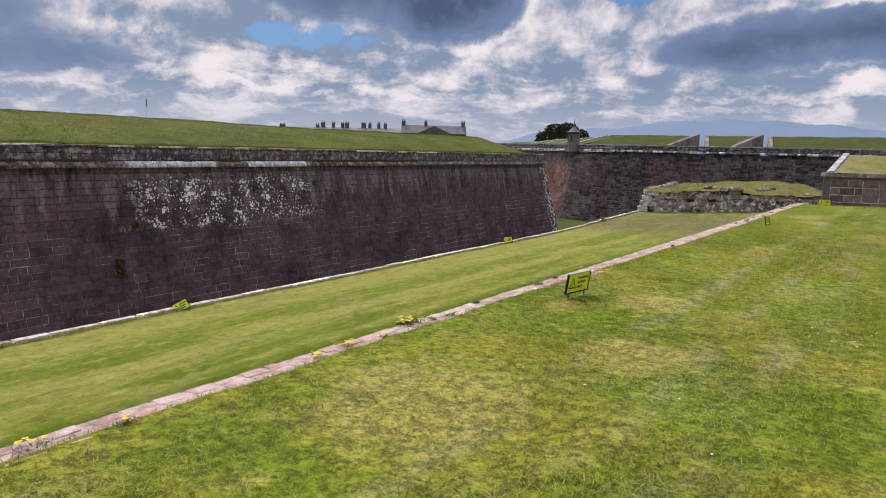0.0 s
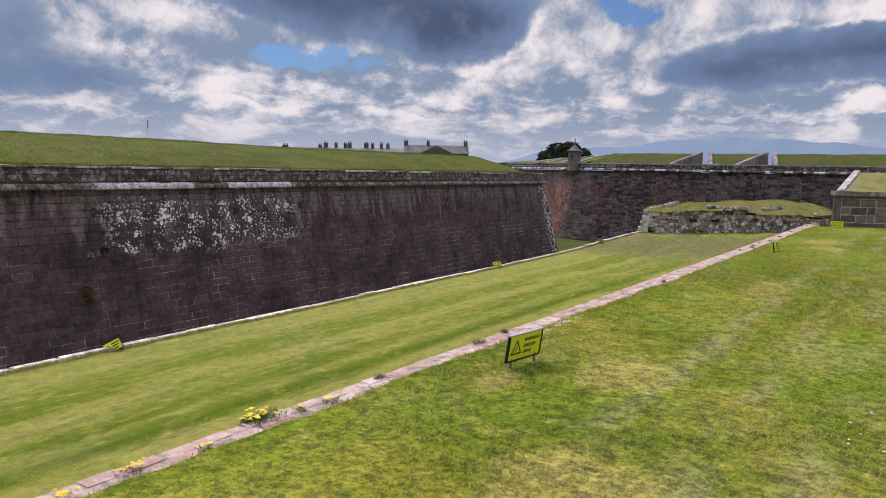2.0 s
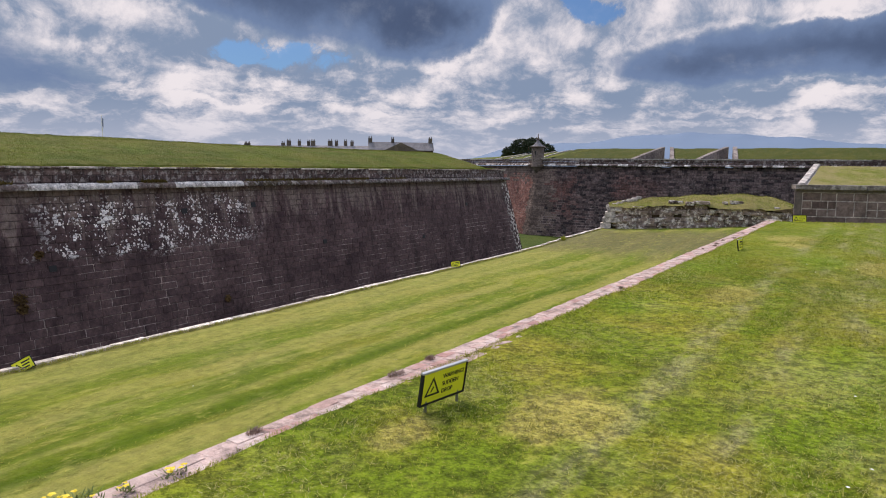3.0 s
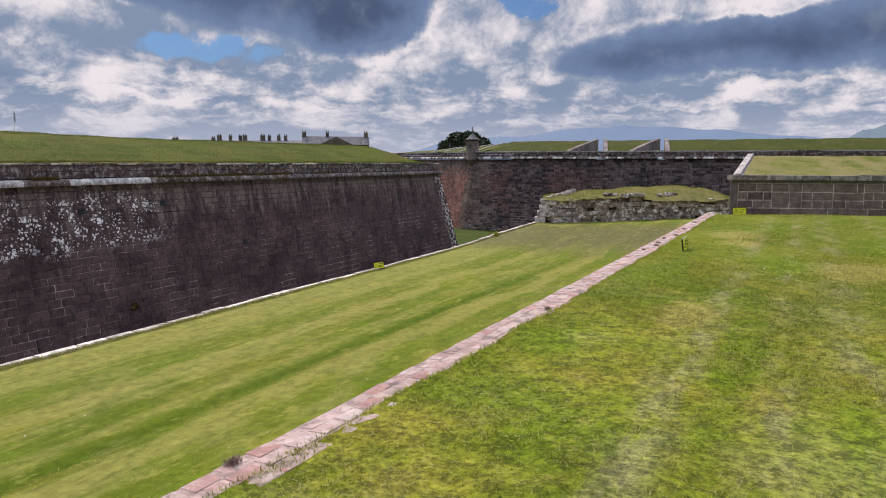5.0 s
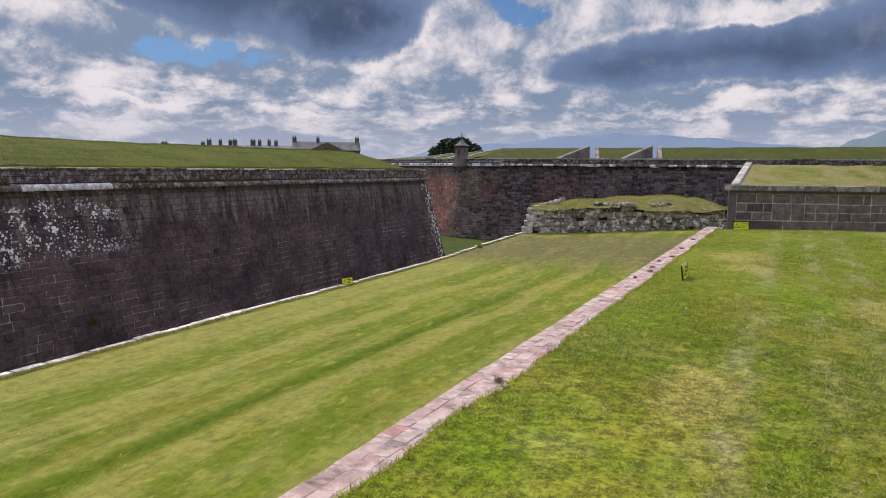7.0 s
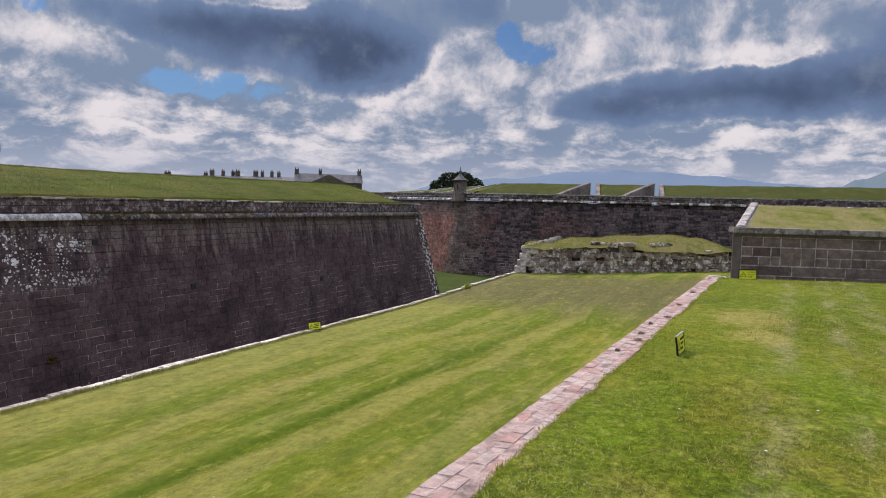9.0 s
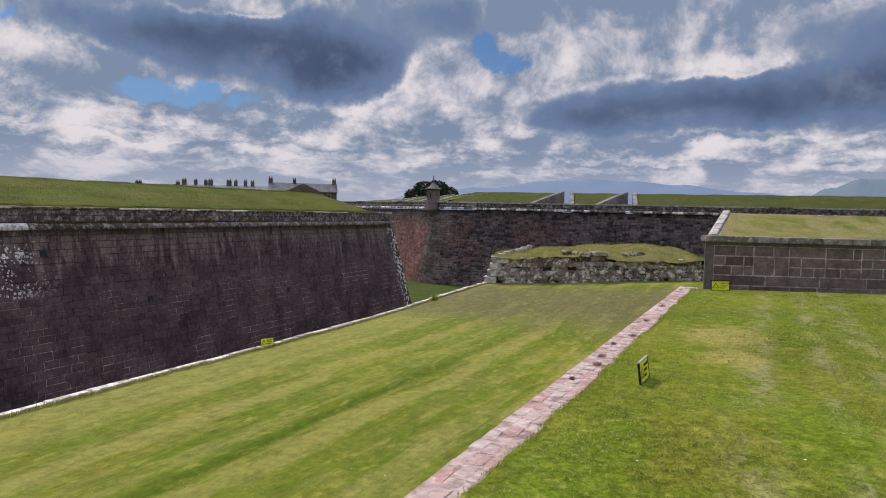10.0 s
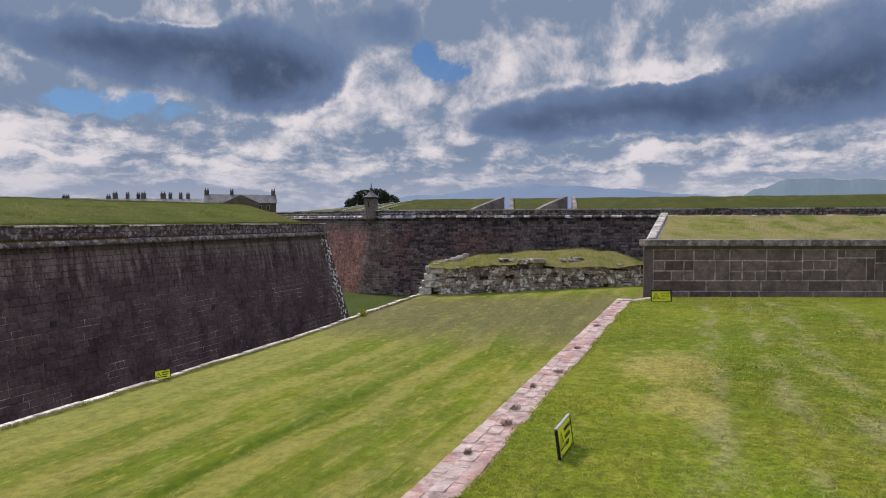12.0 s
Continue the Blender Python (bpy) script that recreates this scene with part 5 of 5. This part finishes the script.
def near_path(x, y):
    cx = 3.7 - 2.1 * np.clip((y + 13) / 13, 0, 1)
    dy = np.maximum(0, y - 1.0)
    d = np.sqrt(((x - cx) * 0.7) ** 2 + dy ** 2)
    return 1 / (1 + (d / 3.2) ** 2)


def clump(x, y):
    return 0.55 + 0.45 * np.sin(x * 7.3 + 2 * np.sin(y * 5.1)) * np.sin(y * 6.7 + 2 * np.sin(x * 4.3))


px, py = scatter(4600000, 0.2, 24.0, -12.5, 24.0, lambda x, y: (0.09 + 0.91 * near_path(x, y)) * (0.35 + 0.65 * clump(x, y)))
ok = px > np.array([lawn_edge(v) for v in np.linspace(-13, 24.5, 600)])[np.clip(((py + 13) / 37.5 * 599).astype(int), 0, 599)] - 0.02
px, py = px[ok], py[ok]
gx, gy = np.linspace(0, 24.0, 321), np.linspace(-12.6, 24.4, 494)
table = np.array([[lawn_z(a, b) for b in gy.tolist()] for a in gx.tolist()])
pz = table[np.clip(np.rint(px / 24.0 * 320).astype(int), 0, 320), np.clip(np.rint((py + 12.6) / 37.0 * 493).astype(int), 0, 493)] + 0.014
h = rs.uniform(0.015, 0.05, len(px)) * (0.6 + 0.8 * clump(px * 0.31, py * 0.29))
far_k = 1 + 0.10 * np.maximum(0, py - 2) + 0.06 * np.maximum(0, px - 5)
blade_mesh("lawn_blades", px, py, pz, h, rs.uniform(0.0022, 0.0055, len(px)) * far_k, rs.uniform(0.55, 1.6, len(px)), BLADE, "short mown green and straw grass blades", rs)

px, py = scatter(2600000, 0.2, 16.0, -12.5, 15.0, lambda x, y: near_path(x, y) * (0.35 + 0.65 * clump(x, y)))
ok = px > np.array([lawn_edge(v) for v in np.linspace(-13, 15.5, 600)])[np.clip(((py + 13) / 28.5 * 599).astype(int), 0, 599)] - 0.02
px, py = px[ok], py[ok]
pz = np.array([lawn_z(a, b) for a, b in zip(px.tolist(), py.tolist())]) + 0.012
h = rs.uniform(0.012, 0.036, len(px)) * (0.7 + 0.6 * clump(px * 0.31, py * 0.29))
far_k = 1 + 0.12 * np.maximum(0, py - 2)
blade_mesh("lawn_blades", px, py, pz, h, rs.uniform(0.0016, 0.0034, len(px)) * far_k, rs.uniform(0.5, 1.3, len(px)), BLADE, "short mown green and straw grass blades", rs)

px, py = scatter(260000, -11.2, -0.02, -9.0, 34.0, lambda x, y: 0.25 + 0.75 * clump(x * 0.5, y * 0.5))
pz = np.array([terrace_z(a, b) for a, b in zip(px.tolist(), py.tolist())]) - 0.005
blade_mesh("terrace_blades", px, py, pz, rs.uniform(0.02, 0.06, len(px)), rs.uniform(0.004, 0.009, len(px)), rs.uniform(0.85, 1.6, len(px)), LOWER_BLADE, "mown grass blades of the lower terrace", rs)

# pale dead strands lying in the lawn
def strands(name, n, x0, x1, y0, y1, zf, mat, label):
    x, y = rs.uniform(x0, x1, n), rs.uniform(y0, y1, n)
    lane = np.sin(x * 2.9 + 0.8 * np.sin(y * 0.7)) * 0.5 + np.sin(x * 1.7 + y * 1.1) * np.sin(y * 1.9 - x * 0.6) * 0.8
    k = rs.uniform(0, 1, n) < (near_path(x, y) + 0.04) * np.clip((lane + 0.9) / 1.9, 0.02, 1) ** 2
    x, y = x[k], y[k]
    z = np.array([zf(a, b) for a, b in zip(x.tolist(), y.tolist())]) + 0.03
    m = len(x)
    blade_mesh(name, x, y, z, rs.uniform(0.02, 0.055, m), rs.uniform(0.0006, 0.0014, m), rs.uniform(0.9, 1.2, m), mat, label, rs)


STRAW = plain("dead_straw", (0.42, 0.385, 0.15), 0.9, var=0.35)
strands("dead_strands", 620000, 0.4, 14.0, -12.0, 14.0, lawn_z, STRAW, "pale dead grass strands lying on the lawn")

# longer fringe where the lawn meets the bricks, and along the kerb
n = 17000
py = rs.uniform(-13, 15, n)
px = np.array([lawn_edge(v) for v in py.tolist()]) + rs.uniform(-0.035, 0.05, n)
blade_mesh("edge_fringe", px, py, np.full(n, 0.005), rs.uniform(0.015, 0.045, n), rs.uniform(0.0015, 0.0035, n), rs.uniform(0.2, 0.95, n), BLADE, "ragged grass fringe along the bricks", rs)
n = 17000
py = rs.uniform(-8, 33, n)
px = np.array([kerb_x(v) for v in py.tolist()]) + 0.24 + rs.uniform(-0.06, 0.08, n)
pz = np.array([terrace_z(a, b) for a, b in zip(px.tolist(), py.tolist())]) + 0.02
blade_mesh("kerb_fringe", px, py, pz, rs.uniform(0.03, 0.09, n), rs.uniform(0.004, 0.009, n), rs.uniform(0.2, 0.9, n), LOWER_BLADE, "ragged grass fringe along the kerb", rs)

# turf tufts on banks
def bank_tufts(name, at, n, height, width, mat, label):
    uv = rs.uniform(0, 1, (n, 2))
    p = np.array([at(a, b) for a, b in uv.tolist()])
    blade_mesh(name, p[:, 0], p[:, 1], p[:, 2] - 0.01, rs.uniform(0.4, 1.0, n) * height, rs.uniform(0.5, 1.0, n) * width, rs.uniform(0.1, 0.8, n), mat, label, rs)


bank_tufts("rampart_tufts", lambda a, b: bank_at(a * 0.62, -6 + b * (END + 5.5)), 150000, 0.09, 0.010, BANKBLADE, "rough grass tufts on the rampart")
bank_tufts("mound_tufts", mound_at, 30000, 0.12, 0.012, DRYBLADE, "dry grass tufts on the ruined wall")
bank_tufts("traverse_tufts", lambda a, b: trav_top(a * 0.8, b), 60000, 0.055, 0.007, DRYBLADE, "straw-coloured grass tufts on the breastwork")

# moss and weeds on the string course
spots = [(-4, 5.6, 2600), (9.6, 10.3, 250), (12.0, 13.4, 700), (19, 31, 2600), (33, 36, 300)]
lx, ly, lz = [], [], []
for a, b, n in spots:
    yy = rs.uniform(a, b, n)
    lx.append(np.array([cordon_x(v) for v in yy.tolist()]) + 0.06 + rs.uniform(-0.06, 0.2, n))
    ly.append(yy)
    lz.append(0.64 + rs.uniform(-0.10, 0.02, n))
n = sum(len(v) for v in ly)
tagged(blade_mesh("ledge_moss", np.concatenate(lx), np.concatenate(ly), np.concatenate(lz), rs.uniform(0.06, 0.20, n), rs.uniform(0.02, 0.045, n), rs.uniform(0.1, 0.9, n),
       plain("brown_moss", (0.125, 0.085, 0.020), 0.95, var=0.6), "brown moss and weeds on the wall's string course", rs), category="moss")


def flower_clump(x, y, z, spread, heads, tall, label):
    t = thing("wildflower_clump", label, "wildflowers", "flowers on the brick edge", m=pose(x, y, z))
    r = random.Random(int(y * 100))
    vs, fs = [], []
    for i in range(420 if heads > 15 else 60):
        a, d = r.uniform(0, 6.28), r.uniform(0, spread) ** 1.0
        c = Vector((math.cos(a) * d * 0.7, math.sin(a) * d, 0))
        b = r.uniform(0, 6.28)
        l = r.uniform(0.02, 0.06)
        up = Vector((math.cos(b) * l, math.sin(b) * l, r.uniform(0.1, 0.8) * tall))
        w = Vector((-math.sin(b), math.cos(b), 0)) * 0.0035
        o = len(vs)
        vs += [c - w * 0.5, c + w * 0.5, c + up * 0.6 + w, c + up, c + up * 0.6 - w]
        fs.append((o, o + 1, o + 2, o + 3, o + 4))
    mesh_object("leaves", vs, fs, LEAF, t)
    for i in range(heads):
        a, d = r.uniform(0, 6.28), r.uniform(0, spread * 0.9)
        c = Vector((math.cos(a) * d * 0.7, math.sin(a) * d, tall * r.uniform(0.75, 1.1)))
        vs, fs = [c + Vector((0, 0, 0.004))], []
        k, rad = 10, r.uniform(0.011, 0.021)
        for q in range(k):
            g = 2 * math.pi * q / k
            rr2 = rad * (1.0 if q % 2 else 0.72)
            vs.append(c + Vector((math.cos(g) * rr2, math.sin(g) * rr2, r.uniform(-0.003, 0.004))))
        fs = [(0, 1 + q, 1 + (q + 1) % k) for q in range(k)]
        mesh_object("flower_head", vs, fs, PETAL, t)


flower_clump(0.03, -8.10, 0.0, 0.16, 20, 0.065, "bushy clump of yellow wildflowers growing over the bricks")
for x, y, sp, hd in ((0.0, -8.2, 0.06, 14), (0.13, -9.38, 0.09, 14), (0.10, -9.0, 0.10, 12), (0.20, -10.95, 0.05, 5), (0.10, -11.4, 0.09, 8), (0.13, -7.6, 0.08, 7), (0.11, -7.85, 0.05, 4), (0.15, -8.6, 0.04, 3), (0.1, 14.3, 0.08, 6)):
    flower_clump(x, y, 0.0, sp, hd, 0.05, "low yellow wildflowers in the brick joints")


def weed(x, y, z, size, label):
    r = random.Random(int(y * 77))
    vs, fs = [], []
    for i in range(160):
        a, b = r.uniform(0, 6.28), r.uniform(0, 6.28)
        d = size * r.uniform(0, 1) ** 0.7
        c = Vector((math.cos(a) * d * 0.6, math.sin(a) * d, 0.0))
        up = Vector((math.cos(b) * 0.025, math.sin(b) * 0.025, r.uniform(0.005, 0.04)))
        w = Vector((-math.sin(b), math.cos(b), 0)) * 0.003
        o = len(vs)
        vs += [c - w, c + w, c + up]
        fs.append((o, o + 1, o + 2))
    ob = mesh_object("dry_weed", vs, fs, DRYWEED)
    ob.matrix_basis = pose(x, y, z)
    tagged(ob, label, "weed", "weeds on the brick edge")


for x, y, sz in ((0.13, 4.67, 0.07), (0.2, 5.46, 0.12), (0.15, 5.92, 0.12), (0.12, 6.76, 0.09), (0.22, 7.52, 0.14),
                 (0.03, -5.08, 0.10), (0.06, -5.6, 0.14), (0.05, -7.0, 0.09), (0.24, -0.8, 0.07), (0.18, 9.0, 0.12), (0.15, 11.0, 0.14)):
    weed(x, y, strip_z(y) + 0.0, sz * 0.62, "dry brown weed tuft in the brick joints")

# daisies: five-petalled discs scattered in drifts
dv, df = [], []
dr = random.Random(17)
drifts = [(3.6, -6.2, 0.5, 18), (4.1, -7.2, 0.4, 10), (4.0, -4.5, 0.9, 14), (5.0, -3.0, 1.2, 16), (6.0, 3.0, 2.5, 26), (5.2, 9.0, 2.5, 40), (3.4, 12.5, 2.0, 24), (7.5, 13.0, 2.0, 30), (3.0, 2.0, 1.5, 10), (8.5, 6.0, 2.5, 30), (2.5, -9.5, 0.8, 4)]
low_drifts = [(-2.2, -3.5, 2.0, 22), (-3.0, 3.0, 2.5, 20), (-1.5, 7.5, 2.5, 20), (-6, 1, 3, 10)]
for low, rows_ in ((False, drifts), (True, low_drifts)):
    for cx, cy, sp, n in rows_:
        for i in range(n):
            x, y = dr.gauss(cx, sp * 0.6), dr.gauss(cy, sp * 0.6)
            if (not low and x < 0.5) or (low and x > -0.2):
                continue
            z = (terrace_z(x, y) if low else lawn_z(x, y)) + dr.uniform(0.035, 0.05)
            rad, o = dr.uniform(0.008, 0.013), len(dv)
            dv.append((x, y, z + 0.003))
            for q in range(10):
                g = 0.628 * q
                f = 1.0 if q % 2 else 0.6
                dv.append((x + math.cos(g) * rad * f, y + math.sin(g) * rad * f, z + dr.uniform(-0.002, 0.002)))
            df += [(o, o + 1 + q, o + 1 + (q + 1) % 10) for q in range(10)]
tagged(mesh_object("daisies", dv, df, WHITE), "small white daisies scattered through the grass", "daisies", kind="stuff")


def wall_plant(u, v, size, seed):
    r = random.Random(seed)
    vs, fs = [], []
    for i in range(220):
        a, d = r.uniform(0, 6.28), size * r.uniform(0, 1) ** 0.7
        c = SC @ Vector((u + math.cos(a) * d, v + math.sin(a) * d * 0.8, 0.0))
        up = Vector((r.uniform(0.03, 0.16), r.uniform(-0.08, 0.08), r.uniform(-0.12, 0.06)))
        w = Vector((0, r.uniform(0.02, 0.04), r.uniform(-0.02, 0.02)))
        o = len(vs)
        vs += [c - w, c + w, c + up]
        fs.append((o, o + 1, o + 2))
    tagged(mesh_object("wall_plant", vs, fs, WALLPLANT), "rusty brown plant rooted in the wall joints", "plant", "plants on the wall")


WALLPLANT = plain("rusty_wall_plant", (0.13, 0.075, 0.025), 0.9, var=0.5)
wall_plant(5.3, -4.7, 0.32, 3)
wall_plant(5.35, -5.15, 0.26, 4)
wall_plant(6.4, -2.9, 0.22, 5)
wall_plant(16.4, -6.4, 0.22, 6)

# leafy yellow-green plant on the kerb
kp = random.Random(12)
vs, fs = [], []
for i in range(150):
    a, d = kp.uniform(0, 6.28), 0.13 * kp.uniform(0, 1) ** 0.7
    c = Vector((math.cos(a) * d, math.sin(a) * d, 0.0))
    up = Vector((math.cos(a) * kp.uniform(0.0, 0.08), math.sin(a) * kp.uniform(0.0, 0.08), kp.uniform(0.08, 0.3) * (1.2 - d * 4)))
    w = Vector((-math.sin(a), math.cos(a), 0)) * kp.uniform(0.012, 0.022)
    o = len(vs)
    vs += [c - w * 0.3, c + w * 0.3, c + up * 0.6 + w, c + up, c + up * 0.6 - w]
    fs.append((o, o + 1, o + 2, o + 3, o + 4))
ob = mesh_object("ragwort_plant", vs, fs, plain("yellow_green_leaves", (0.36, 0.38, 0.04), 0.7, var=0.35))
ob.matrix_basis = pose(kerb_x(25.9) + 0.3, 25.9, terrace_z(-11.5, 25.9) - 0.01)
tagged(ob, "leafy yellow-green plant growing beside the kerb", "plant")
